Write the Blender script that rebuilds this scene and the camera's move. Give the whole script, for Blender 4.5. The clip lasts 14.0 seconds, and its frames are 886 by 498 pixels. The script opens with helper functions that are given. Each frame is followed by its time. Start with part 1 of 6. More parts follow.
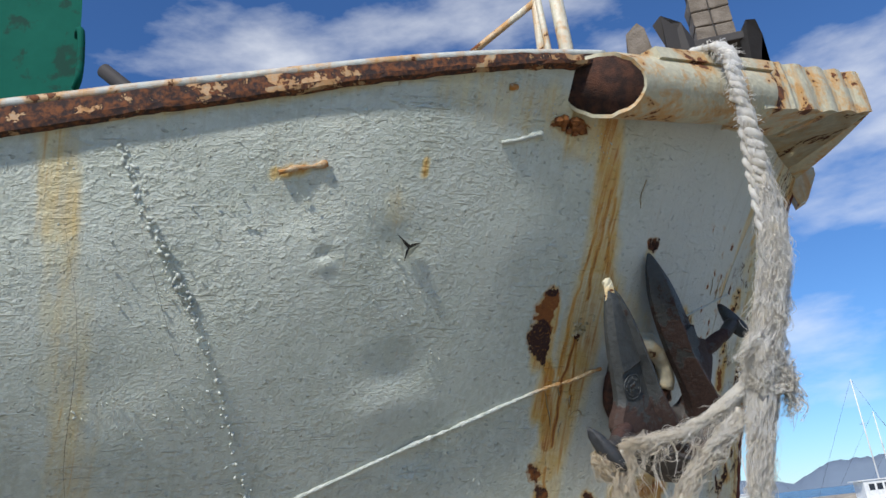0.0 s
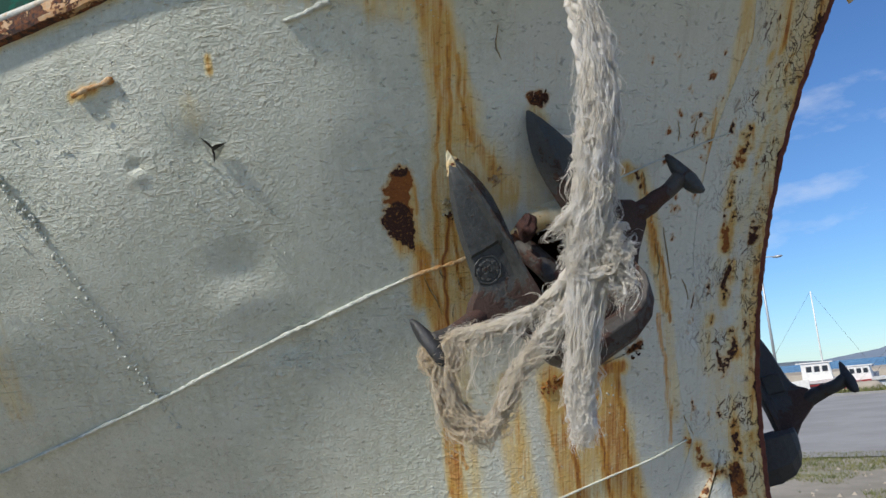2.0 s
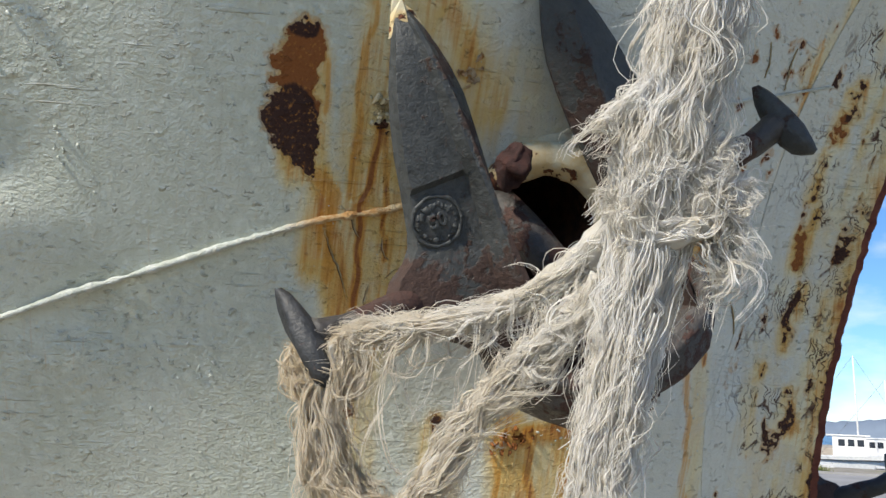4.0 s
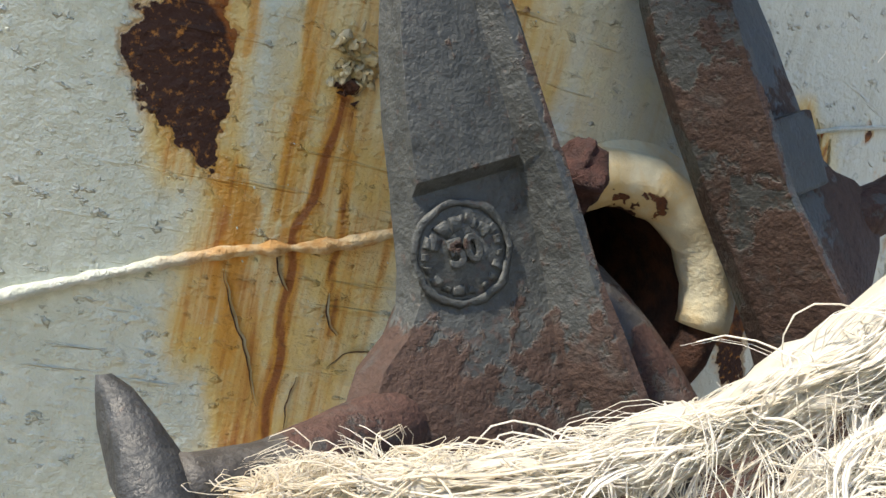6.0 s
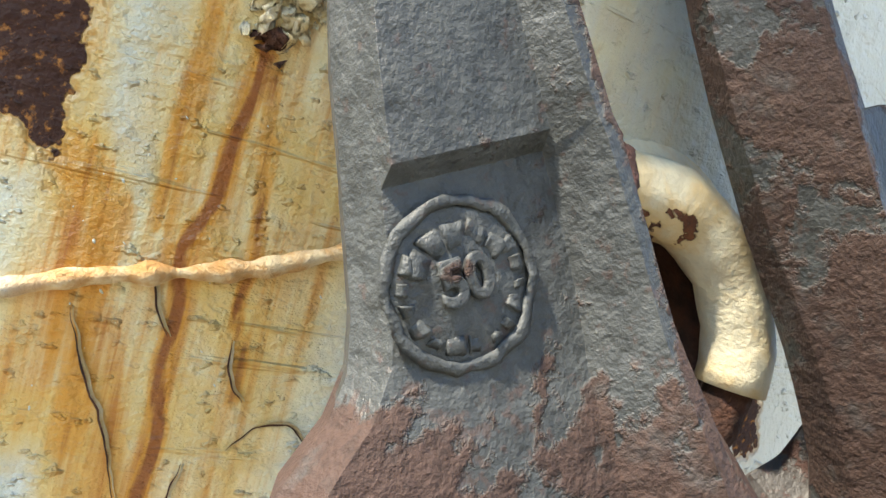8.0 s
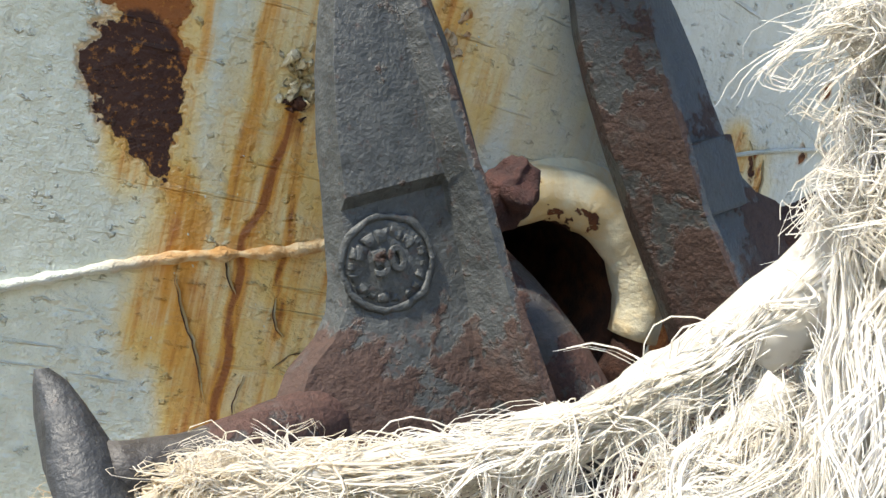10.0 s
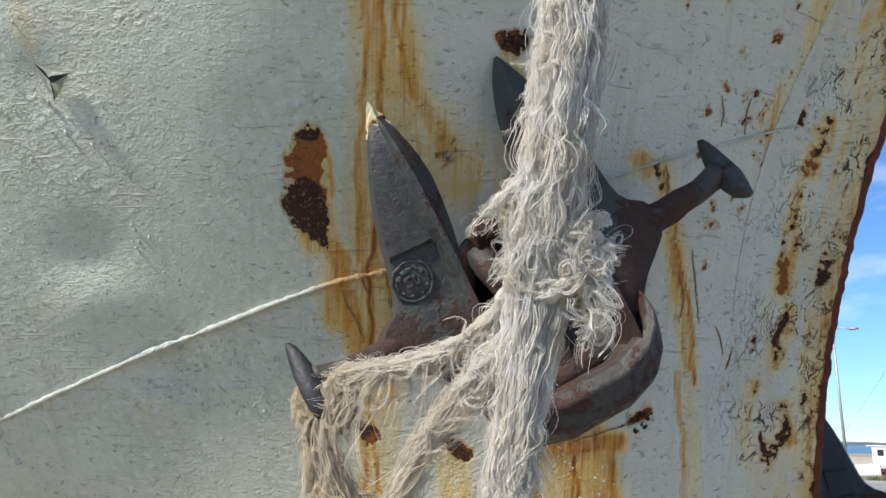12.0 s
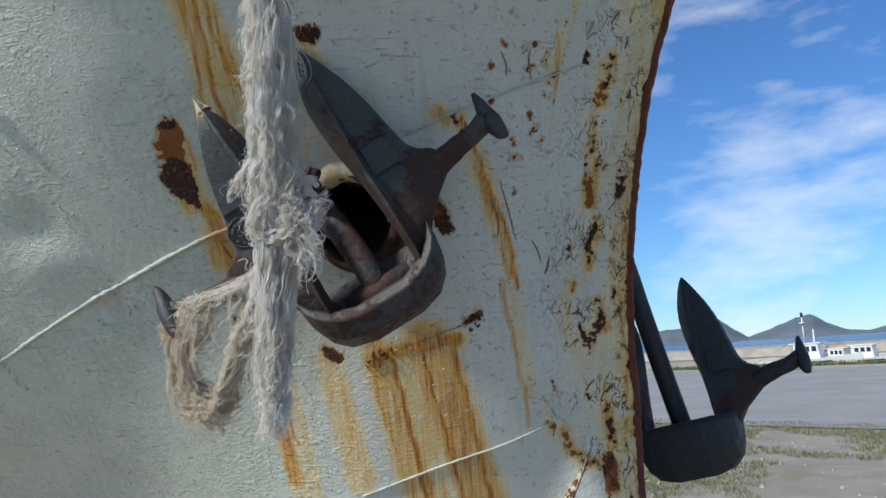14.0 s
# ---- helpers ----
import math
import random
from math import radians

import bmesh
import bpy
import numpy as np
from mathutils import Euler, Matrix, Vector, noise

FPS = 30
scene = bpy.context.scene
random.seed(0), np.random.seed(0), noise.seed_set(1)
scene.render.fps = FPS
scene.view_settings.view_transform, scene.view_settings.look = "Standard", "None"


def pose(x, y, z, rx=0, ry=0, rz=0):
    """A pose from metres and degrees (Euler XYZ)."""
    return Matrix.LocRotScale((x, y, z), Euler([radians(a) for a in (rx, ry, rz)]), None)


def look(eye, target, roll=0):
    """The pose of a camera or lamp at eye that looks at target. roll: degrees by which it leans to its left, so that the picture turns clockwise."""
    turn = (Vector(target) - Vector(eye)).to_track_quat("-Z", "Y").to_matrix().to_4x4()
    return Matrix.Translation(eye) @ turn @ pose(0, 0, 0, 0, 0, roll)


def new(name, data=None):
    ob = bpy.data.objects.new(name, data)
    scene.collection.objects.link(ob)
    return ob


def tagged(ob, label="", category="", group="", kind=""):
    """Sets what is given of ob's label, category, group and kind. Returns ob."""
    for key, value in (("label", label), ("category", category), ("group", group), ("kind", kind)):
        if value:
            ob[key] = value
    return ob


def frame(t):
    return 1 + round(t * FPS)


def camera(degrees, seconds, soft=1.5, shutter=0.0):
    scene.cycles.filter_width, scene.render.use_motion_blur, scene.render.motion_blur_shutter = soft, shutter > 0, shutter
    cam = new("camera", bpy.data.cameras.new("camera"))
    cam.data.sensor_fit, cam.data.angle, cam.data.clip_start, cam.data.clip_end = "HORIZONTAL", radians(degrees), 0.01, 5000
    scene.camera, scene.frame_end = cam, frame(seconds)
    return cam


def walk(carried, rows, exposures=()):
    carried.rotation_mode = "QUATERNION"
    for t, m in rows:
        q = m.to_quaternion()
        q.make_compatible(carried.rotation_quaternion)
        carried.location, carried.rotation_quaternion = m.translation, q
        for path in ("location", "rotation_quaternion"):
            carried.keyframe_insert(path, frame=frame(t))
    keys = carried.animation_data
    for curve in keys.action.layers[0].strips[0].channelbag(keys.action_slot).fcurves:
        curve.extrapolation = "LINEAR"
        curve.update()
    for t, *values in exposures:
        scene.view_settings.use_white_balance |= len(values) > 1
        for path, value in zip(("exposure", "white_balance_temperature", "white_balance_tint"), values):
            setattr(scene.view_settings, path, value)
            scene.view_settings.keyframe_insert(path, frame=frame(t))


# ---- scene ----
cam = camera(59.3, 14.0)
PATH = [
    (0, (0.602, 0.236, 1.899), (0.268, 2.087, 2.576), -6.6),
    (0.5, (1.028, 0.278, 1.852), (0.438, 2.093, 2.451), -6.5),
    (1, (1.319, 0.346, 1.882), (0.505, 2.097, 2.401), -5.2),
    (1.5, (1.595, 0.643, 1.86), (0.603, 2.335, 2.251), -3.1),
    (2, (1.767, 0.9, 1.922), (0.571, 2.461, 2.291), -5.2),
    (2.2, (1.8, 0.983, 1.933), (0.54, 2.502, 2.253), -6.0),
    (4.3, (1.163, 1.699, 1.961), (0.156, 3.363, 2.425), 4.1),
    (4.5, (1.13, 1.738, 1.966), (0.149, 3.408, 2.461), 4.7),
    (5, (1.068, 1.882, 1.996), (0.124, 3.534, 2.613), 3.4),
    (5.5, (1.003, 1.977, 2.013), (0.063, 3.615, 2.673), 5.6),
    (6, (0.884, 2.039, 2.042), (0.077, 3.736, 2.727), 3.6),
    (6.5, (0.819, 2.091, 2.079), (0.067, 3.827, 2.727), 1.7),
    (7, (0.792, 2.167, 2.095), (0.101, 3.908, 2.796), 2.1),
    (7.5, (0.774, 2.192, 2.1), (0.121, 3.923, 2.86), 2.7),
    (8, (0.772, 2.203, 2.108), (0.19, 3.95, 2.887), 2.2),
    (8.5, (0.779, 2.206, 2.113), (0.245, 3.981, 2.864), 2.1),
    (8.7, (0.784, 2.198, 2.108), (0.252, 3.965, 2.879), 2.3),
    (10.8, (1.2, 1.87, 1.996), (0.061, 3.406, 2.581), 3.9),
    (11, (1.283, 1.835, 1.99), (0.047, 3.306, 2.544), 3.2),
    (11.5, (1.425, 1.739, 1.969), (0.121, 3.168, 2.48), 2.5),
    (12, (1.585, 1.566, 1.96), (0.282, 3.007, 2.436), 0.6),
    (12.5, (1.737, 1.496, 1.993), (0.403, 2.916, 2.445), -0.5),
    (13, (1.963, 1.54, 1.96), (0.52, 2.837, 2.446), -0.1),
    (13.5, (2.195, 1.615, 1.942), (0.674, 2.867, 2.287), -2.7),
    (14, (2.262, 1.707, 1.913), (0.761, 3.0, 2.191), -3.6),
]
EXPOSURES = [(0, -0.05, 6400, 9), (2.2, 0, 6850, 9), (4.3, 0.45, 7000, 8), (5.5, 0.75, 7350, 9), (7, 1.55, 7350, 7), (8.7, 1.9, 7250, 7), (10.8, 0.7, 6900, 8), (11.5, 0.55, 6900, 8), (12.5, 0.25, 6700, 8), (14, 0.05, 6350, 6)]
walk(cam, [(t, look(eye, target, roll)) for t, eye, target, roll in PATH], EXPOSURES)

# ---- light ----
SUN_AZ, SUN_EL = -167.0, 42.0   # degrees from +y towards +x; it grazes the flared near side
world = bpy.data.worlds.new("sky")
scene.world = world
world.use_nodes = True
wn, wl = world.node_tree.nodes, world.node_tree.links
wn.clear()
sky = wn.new("ShaderNodeTexSky")
sky.sky_type = "NISHITA"
sky.sun_disc = False
sky.sun_elevation, sky.sun_rotation = radians(SUN_EL), radians(SUN_AZ)
sky.air_density, sky.dust_density, sky.ozone_density = 1.0, 0.0, 5.0
wcoord = wn.new("ShaderNodeTexCoord")
wmap = wn.new("ShaderNodeMapping")
wmap.inputs["Scale"].default_value = (2.2, 2.2, 6.0)
wmap.inputs["Rotation"].default_value = (0.25, 0.35, 0.4)
wnoise = wn.new("ShaderNodeTexNoise")
wnoise.inputs["Scale"].default_value, wnoise.inputs["Detail"].default_value, wnoise.inputs["Roughness"].default_value = 1.3, 7.0, 0.55
wramp = wn.new("ShaderNodeValToRGB")
wramp.color_ramp.elements[0].position, wramp.color_ramp.elements[1].position = 0.50, 0.80
wmix = wn.new("ShaderNodeMixRGB")
wmix.inputs["Color2"].default_value = (10.0, 10.1, 10.3, 1)
wbg = wn.new("ShaderNodeBackground")
wbg.inputs["Strength"].default_value = 0.105
wout = wn.new("ShaderNodeOutputWorld")
wl.new(wcoord.outputs["Generated"], wmap.inputs["Vector"])
wl.new(wmap.outputs["Vector"], wnoise.inputs["Vector"])
wl.new(wnoise.outputs["Fac"], wramp.inputs["Fac"])
wl.new(wramp.outputs["Color"], wmix.inputs["Fac"])
wtint = wn.new("ShaderNodeMixRGB")
wtint.blend_type = "MULTIPLY"
wtint.inputs["Fac"].default_value = 1.0
wtint.inputs["Color2"].default_value = (0.68, 0.95, 1.27, 1)
wl.new(sky.outputs["Color"], wtint.inputs["Color1"])
wl.new(wtint.outputs["Color"], wmix.inputs["Color1"])
wl.new(wmix.outputs["Color"], wbg.inputs["Color"])
wl.new(wbg.outputs["Background"], wout.inputs["Surface"])
sun = new("sun", bpy.data.lights.new("sun", "SUN"))
sun.data.energy, sun.data.angle, sun.data.color = 4.6, radians(4.0), (1.0, 0.95, 0.87)
_a, _e = radians(SUN_AZ), radians(SUN_EL)
sun.matrix_world = look((30 * math.sin(_a) * math.cos(_e), 30 * math.cos(_a) * math.cos(_e), 30 * math.sin(_e)), (0, 0, 0))


# ---- materials ----
class Nodes:
    """A small builder of node materials."""

    def __init__(self, name):
        self.mat = bpy.data.materials.new(name)
        self.mat.use_nodes = True
        self.n, self.l = self.mat.node_tree.nodes, self.mat.node_tree.links
        self.n.clear()
        self.out = self.n.new("ShaderNodeOutputMaterial")
        self.bsdf = self.n.new("ShaderNodeBsdfPrincipled")
        self.l.new(self.bsdf.outputs[0], self.out.inputs[0])

    def put(self, socket, value):
        if isinstance(value, bpy.types.NodeSocket):
            self.l.new(value, socket)
        elif isinstance(value, tuple) and len(value) == 3 and socket.type == "RGBA":
            socket.default_value = (*value, 1)
        else:
            socket.default_value = value

    def coord(self, kind="Object"):
        return self.n.new("ShaderNodeTexCoord").outputs[kind]

    def stretch(self, vec, scale, shift=(0, 0, 0)):
        m = self.n.new("ShaderNodeMapping")
        self.put(m.inputs["Vector"], vec)
        m.inputs["Scale"].default_value = scale
        m.inputs["Location"].default_value = shift
        return m.outputs[0]

    def noise(self, vec, scale, detail=4.0, rough=0.55, distort=0.0):
        t = self.n.new("ShaderNodeTexNoise")
        self.put(t.inputs["Vector"], vec)
        t.inputs["Scale"].default_value, t.inputs["Detail"].default_value = scale, detail
        t.inputs["Roughness"].default_value, t.inputs["Distortion"].default_value = rough, distort
        return t.outputs["Fac"]

    def cells(self, vec, scale, feature="F1"):
        t = self.n.new("ShaderNodeTexVoronoi")
        t.feature = feature
        self.put(t.inputs["Vector"], vec)
        t.inputs["Scale"].default_value = scale
        return t.outputs["Distance"]

    def attr(self, name):
        a = self.n.new("ShaderNodeAttribute")
        a.attribute_name = name
        return a.outputs["Fac"]

    def math(self, op, a, b=0.0, c=0.0):
        m = self.n.new("ShaderNodeMath")
        m.operation = op
        for s, v in zip(m.inputs, (a, b, c)):
            self.put(s, v)
        return m.outputs[0]

    def ramp(self, value, lo, hi, to_lo=0.0, to_hi=1.0):
        m = self.n.new("ShaderNodeMapRange")
        m.interpolation_type = "SMOOTHSTEP"
        for k, v in (("Value", value), ("From Min", lo), ("From Max", hi), ("To Min", to_lo), ("To Max", to_hi)):
            self.put(m.inputs[k], v)
        return m.outputs[0]

    def mix(self, fac, a, b, blend="MIX"):
        m = self.n.new("ShaderNodeMixRGB")
        m.blend_type = blend
        self.put(m.inputs["Fac"], fac)
        self.put(m.inputs["Color1"], a)
        self.put(m.inputs["Color2"], b)
        return m.outputs[0]

    def bump(self, height, distance, strength=1.0, normal=None):
        b = self.n.new("ShaderNodeBump")
        self.put(b.inputs["Height"], height)
        b.inputs["Distance"].default_value, b.inputs["Strength"].default_value = distance, strength
        if normal:
            self.l.new(normal, b.inputs["Normal"])
        return b.outputs[0]

    def done(self, color, rough, normal=None, metal=0.0, spec=0.5):
        self.put(self.bsdf.inputs["Base Color"], color)
        self.put(self.bsdf.inputs["Roughness"], rough)
        self.put(self.bsdf.inputs["Metallic"], metal)
        self.put(self.bsdf.inputs["Specular IOR Level"], spec)
        if normal:
            self.put(self.bsdf.inputs["Normal"], normal)
        return self.mat


def hull_paint():
    """Grey-green ship's paint, chipped to rust and streaked with orange. Reads the fields chip (metres inside a chip), stain and pale."""
    k = Nodes("hull_paint")
    p = k.coord("Object")
    uz = k.coord("UV")
    fine, mid, big = k.noise(p, 420, 3, 0.6), k.noise(p, 55, 5, 0.6), k.noise(p, 6, 4, 0.55)
    streaky = k.noise(k.stretch(uz, (38, 2.6, 1)), 1.0, 6, 0.62, 0.3)
    hair = k.noise(k.stretch(uz, (130, 7, 1)), 1.0, 4, 0.6, 0.4)
    # paint
    paint = k.mix(k.ramp(big, 0.35, 0.68), (0.495, 0.525, 0.445), (0.575, 0.60, 0.52))
    paint = k.mix(k.ramp(mid, 0.42, 0.72), paint, (0.61, 0.645, 0.57))
    paint = k.mix(k.attr("pale"), paint, (0.62, 0.635, 0.59))
    grime = k.math("MULTIPLY", k.ramp(streaky, 0.5, 0.75), 0.25)
    paint = k.mix(grime, paint, (0.30, 0.28, 0.20))
    # orange stain under leaks
    st = k.attr("stain")
    patch = k.noise(p, 13, 5, 0.6, 0.6)
    field = k.math("ADD", st, k.math("MULTIPLY", k.math("SUBTRACT", streaky, 0.5), 0.75))
    field = k.math("ADD", field, k.math("MULTIPLY", k.math("SUBTRACT", patch, 0.5), 0.75))
    wash = k.ramp(field, 0.22, 0.85)
    ochre = k.mix(k.ramp(patch, 0.38, 0.62), (0.66, 0.42, 0.075), (0.72, 0.62, 0.34))
    paint = k.mix(k.math("MULTIPLY", wash, 0.8), paint, ochre)
    orange = k.ramp(k.math("ADD", field, k.math("MULTIPLY", k.math("SUBTRACT", hair, 0.5), 0.9)), 0.68, 1.15)
    paint = k.mix(k.math("MULTIPLY", orange, 0.85), paint, (0.54, 0.24, 0.034))
    deep = k.ramp(k.math("ADD", field, k.math("MULTIPLY", k.math("SUBTRACT", hair, 0.5), 1.2)), 0.98, 1.35)
    paint = k.mix(k.math("MULTIPLY", deep, 0.9), paint, (0.33, 0.10, 0.022))
    run = k.math("ADD", k.attr("run"), k.math("MULTIPLY", k.math("SUBTRACT", hair, 0.5), 1.2))
    paint = k.mix(k.math("MULTIPLY", k.ramp(run, 0.12, 0.55), 0.75), paint, (0.58, 0.27, 0.035))
    paint = k.mix(k.math("MULTIPLY", k.ramp(run, 0.5, 0.95), 0.9), paint, (0.24, 0.07, 0.016))
    # bare rust
    edge = k.math("MULTIPLY", k.math("SUBTRACT", k.noise(p, 62, 3, 0.5), 0.5), 0.034)
    chip = k.math("ADD", k.attr("chip"), edge)
    halo = k.ramp(chip, -0.009, 0.0)
    paint = k.mix(k.math("MULTIPLY", halo, 0.5), paint, (0.56, 0.27, 0.045))
    bare = k.ramp(chip, -0.0008, 0.0008)
    rust = k.mix(k.ramp(k.math("SUBTRACT", k.noise(p, 15, 6, 0.65), k.math("MULTIPLY", k.attr("scab"), 0.3)), 0.42, 0.58), (0.045, 0.018, 0.013), (0.25, 0.085, 0.022))
    rust = k.mix(k.ramp(k.noise(p, 170, 3, 0.6), 0.55, 0.75), rust, (0.40, 0.17, 0.04))
    color = k.mix(bare, paint, rust)
    lace = k.ramp(k.cells(k.stretch(k.mix(0.06, uz, k.noise(p, 30, 3)), (70, 15, 1)), 1.0, "DISTANCE_TO_EDGE"), 0.0, 0.06, 1.0, 0.0)
    lace = k.math("MULTIPLY", k.math("MULTIPLY", lace, k.ramp(k.noise(p, 11, 4, 0.6), 0.47, 0.56)), k.attr("craze"))
    color = k.mix(lace, color, (0.075, 0.028, 0.014))
    # relief: brush marks and blisters; the paint film stands proud of the rust
    lumps = k.ramp(k.noise(k.stretch(p, (1, 1, 1.5)), 38, 4, 0.55), 0.45, 0.80)
    patchy = k.ramp(k.noise(p, 3.6, 4, 0.6), 0.38, 0.62)
    calm = k.ramp(k.attr("pale"), 0.05, 0.6, 1.0, 0.5)
    hei = k.math("ADD", k.math("MULTIPLY", k.math("MULTIPLY", k.math("MULTIPLY", lumps, patchy), calm), 0.0045), k.math("MULTIPLY", k.math("MULTIPLY", k.noise(k.stretch(p, (1, 1, 1.6)), 85, 4, 0.6), k.ramp(k.noise(p, 7.5, 3, 0.6), 0.35, 0.65, 0.35, 1.0)), 0.0050))
    hei = k.math("ADD", hei, k.math("MULTIPLY", k.noise(p, 190, 3, 0.6), 0.0022))
    hei = k.math("ADD", hei, k.math("MULTIPLY", fine, 0.0005))
    fleck = k.ramp(k.noise(k.stretch(p, (1, 1, 1.8), (5, 2, 1)), 58, 3, 0.6), 0.60, 0.76)
    scrape = k.ramp(k.noise(k.stretch(uz, (6, 95, 1)), 1.0, 3, 0.6), 0.60, 0.74)
    hei = k.math("ADD", hei, k.math("MULTIPLY", fleck, 0.0050))
    hei = k.math("ADD", hei, k.math("MULTIPLY", k.math("MULTIPLY", scrape, patchy), 0.0040))
    hei = k.math("SUBTRACT", hei, k.math("MULTIPLY", lace, 0.003))
    film = k.math("MULTIPLY", k.ramp(chip, -0.006, 0.001, 1.0, 0.0), 0.0035)
    hei = k.math("ADD", hei, film)
    hei = k.math("ADD", hei, k.math("MULTIPLY", k.math("MULTIPLY", bare, k.noise(p, 110, 5, 0.7)), 0.0035))
    return k.done(color, k.mix(bare, k.ramp(mid, 0.3, 0.7, 0.42, 0.58), (0.92, 0.92, 0.92)), k.bump(hei, 1.0), 0.0, 0.4)


def cracked_paint(name, base, under, amount, scale=1.0, warm=(0.52, 0.25, 0.05), tall=1.0):
    """Cream or grey paint that flakes off rusty steel; amount is the share left bare."""
    k = Nodes(name)
    p = k.coord("Object")
    q = k.stretch(p, (1, 1, tall))
    n1, n2, n3 = k.noise(q, 9 * scale, 6, 0.62, 0.4), k.noise(q, 60 * scale, 5, 0.6), k.noise(p, 260, 3)
    drip = k.noise(k.stretch(p, (16, 16, 1.6)), 1.0, 5, 0.6)
    paint = k.mix(k.ramp(n2, 0.35, 0.7), base, tuple(c * 1.25 for c in base))
    paint = k.mix(k.math("MULTIPLY", k.ramp(drip, 0.47, 0.70), 0.8), paint, warm)
    cut = 0.64 - 0.32 * amount
    chip = k.math("ADD", n1, k.math("MULTIPLY", k.math("SUBTRACT", n2, 0.5), 0.22))
    bare = k.ramp(chip, cut, cut + 0.012)
    paint = k.mix(k.math("MULTIPLY", k.ramp(chip, cut - 0.13, cut), 0.75), paint, warm)
    rust = k.mix(k.ramp(n2, 0.4, 0.68), under, (0.19, 0.068, 0.026))
    hei = k.math("ADD", k.math("MULTIPLY", bare, -0.0025), k.math("MULTIPLY", n2, 0.003))
    hei = k.math("ADD", hei, k.math("MULTIPLY", n3, 0.0007))
    return k.done(k.mix(bare, paint, rust), k.mix(bare, (0.5, 0.5, 0.5), (0.9, 0.9, 0.9)), k.bump(hei, 1.0), 0.0, 0.4)


def anchor_iron(name, dark, rusty, share):
    """Old grey-painted cast iron, pitted, rust showing through in blotches."""
    k = Nodes(name)
    p = k.coord("Object")
    n1, n2, n3 = k.noise(p, 11, 6, 0.62, 0.3), k.noise(p, 75, 5, 0.65), k.noise(p, 320, 3, 0.6)
    col = k.mix(k.ramp(n2, 0.3, 0.72), tuple(c * 0.72 for c in dark), tuple(c * 1.3 for c in dark))
    blot = k.math("ADD", n1, k.math("MULTIPLY", k.math("SUBTRACT", n2, 0.5), 0.35))
    blot = k.math("ADD", blot, k.attr("rust"))
    cut = 0.70 - 0.30 * share
    bare = k.ramp(blot, cut, cut + 0.05)
    col = k.mix(bare, col, k.mix(k.ramp(n3, 0.35, 0.65), rusty, tuple(c * 1.6 for c in rusty)))
    col = k.mix(k.math("MULTIPLY", k.ramp(k.math("ADD", k.noise(p, 120, 4, 0.65), k.math("MULTIPLY", k.attr("rust"), 0.5)), 0.58, 0.68), 0.6), col, tuple(c * 1.9 for c in rusty))
    pit = k.ramp(k.cells(p, 95), 0.12, 0.35)
    col = k.mix(k.math("MULTIPLY", k.ramp(k.noise(p, 34, 3, 0.6), 0.55, 0.75), 0.4), col, tuple(c * 1.7 for c in dark))
    hei = k.math("ADD", k.math("MULTIPLY", n2, 0.0020), k.math("MULTIPLY", n3, 0.0010))
    hei = k.math("ADD", hei, k.math("MULTIPLY", k.noise(p, 26, 4, 0.6), 0.0026))
    hei = k.math("ADD", hei, k.math("MULTIPLY", pit, 0.0003))
    hei = k.math("ADD", hei, k.math("MULTIPLY", k.math("MULTIPLY", bare, n2), 0.0016))
    return k.done(col, k.mix(bare, k.ramp(n2, 0.3, 0.7, 0.44, 0.66), (0.8, 0.8, 0.8)), k.bump(hei, 1.0), 0.0, 0.45)


def speckled(name, a, b, scale, rough=0.8, relief=0.002, c=None, cscale=None, spec=0.4):
    """Two colours mottled by noise, with relief; c: rarer third colour."""
    k = Nodes(name)
    p = k.coord("Object")
    n1, n2 = k.noise(p, scale, 6, 0.6), k.noise(p, scale * 7, 4, 0.6)
    col = k.mix(k.ramp(n1, 0.35, 0.65), a, b)
    col = k.mix(k.math("MULTIPLY", n2, 0.35), col, tuple(x * 0.55 for x in a))
    if c:
        col = k.mix(k.ramp(k.noise(p, cscale or scale * 0.4, 5, 0.6), 0.53, 0.62), col, c)
    return k.done(col, rough, k.bump(n2, relief), 0.0, spec)


def plain(name, color, rough=0.6, metal=0.0):
    k = Nodes(name)
    p = k.coord("Object")
    n = k.noise(p, 8, 5, 0.6)
    return k.done(k.mix(k.ramp(n, 0.3, 0.7), tuple(c * 0.82 for c in color), color), rough, k.bump(k.noise(p, 60, 3), 0.001), metal)


def rope_fibre(name, pale, dull):
    k = Nodes(name)
    p = k.coord("Object")
    n = k.noise(p, 14, 5, 0.6)
    col = k.mix(k.ramp(n, 0.35, 0.68), dull, pale)
    col = k.mix(k.ramp(k.noise(p, 150, 3), 0.55, 0.85), col, tuple(c * 0.75 for c in dull))
    col = k.mix(k.math("MULTIPLY", k.attr("tan"), 0.85), col, (0.72, 0.60, 0.40))
    mat = k.done(col, 0.85, None, 0.0, 0.25)
    thin = k.n.new("ShaderNodeBsdfTranslucent")
    k.put(thin.inputs["Color"], col)
    both = k.n.new("ShaderNodeMixShader")
    both.inputs["Fac"].default_value = 0.6
    k.l.new(k.bsdf.outputs[0], both.inputs[1])
    k.l.new(thin.outputs[0], both.inputs[2])
    k.l.new(both.outputs[0], k.out.inputs[0])
    return mat


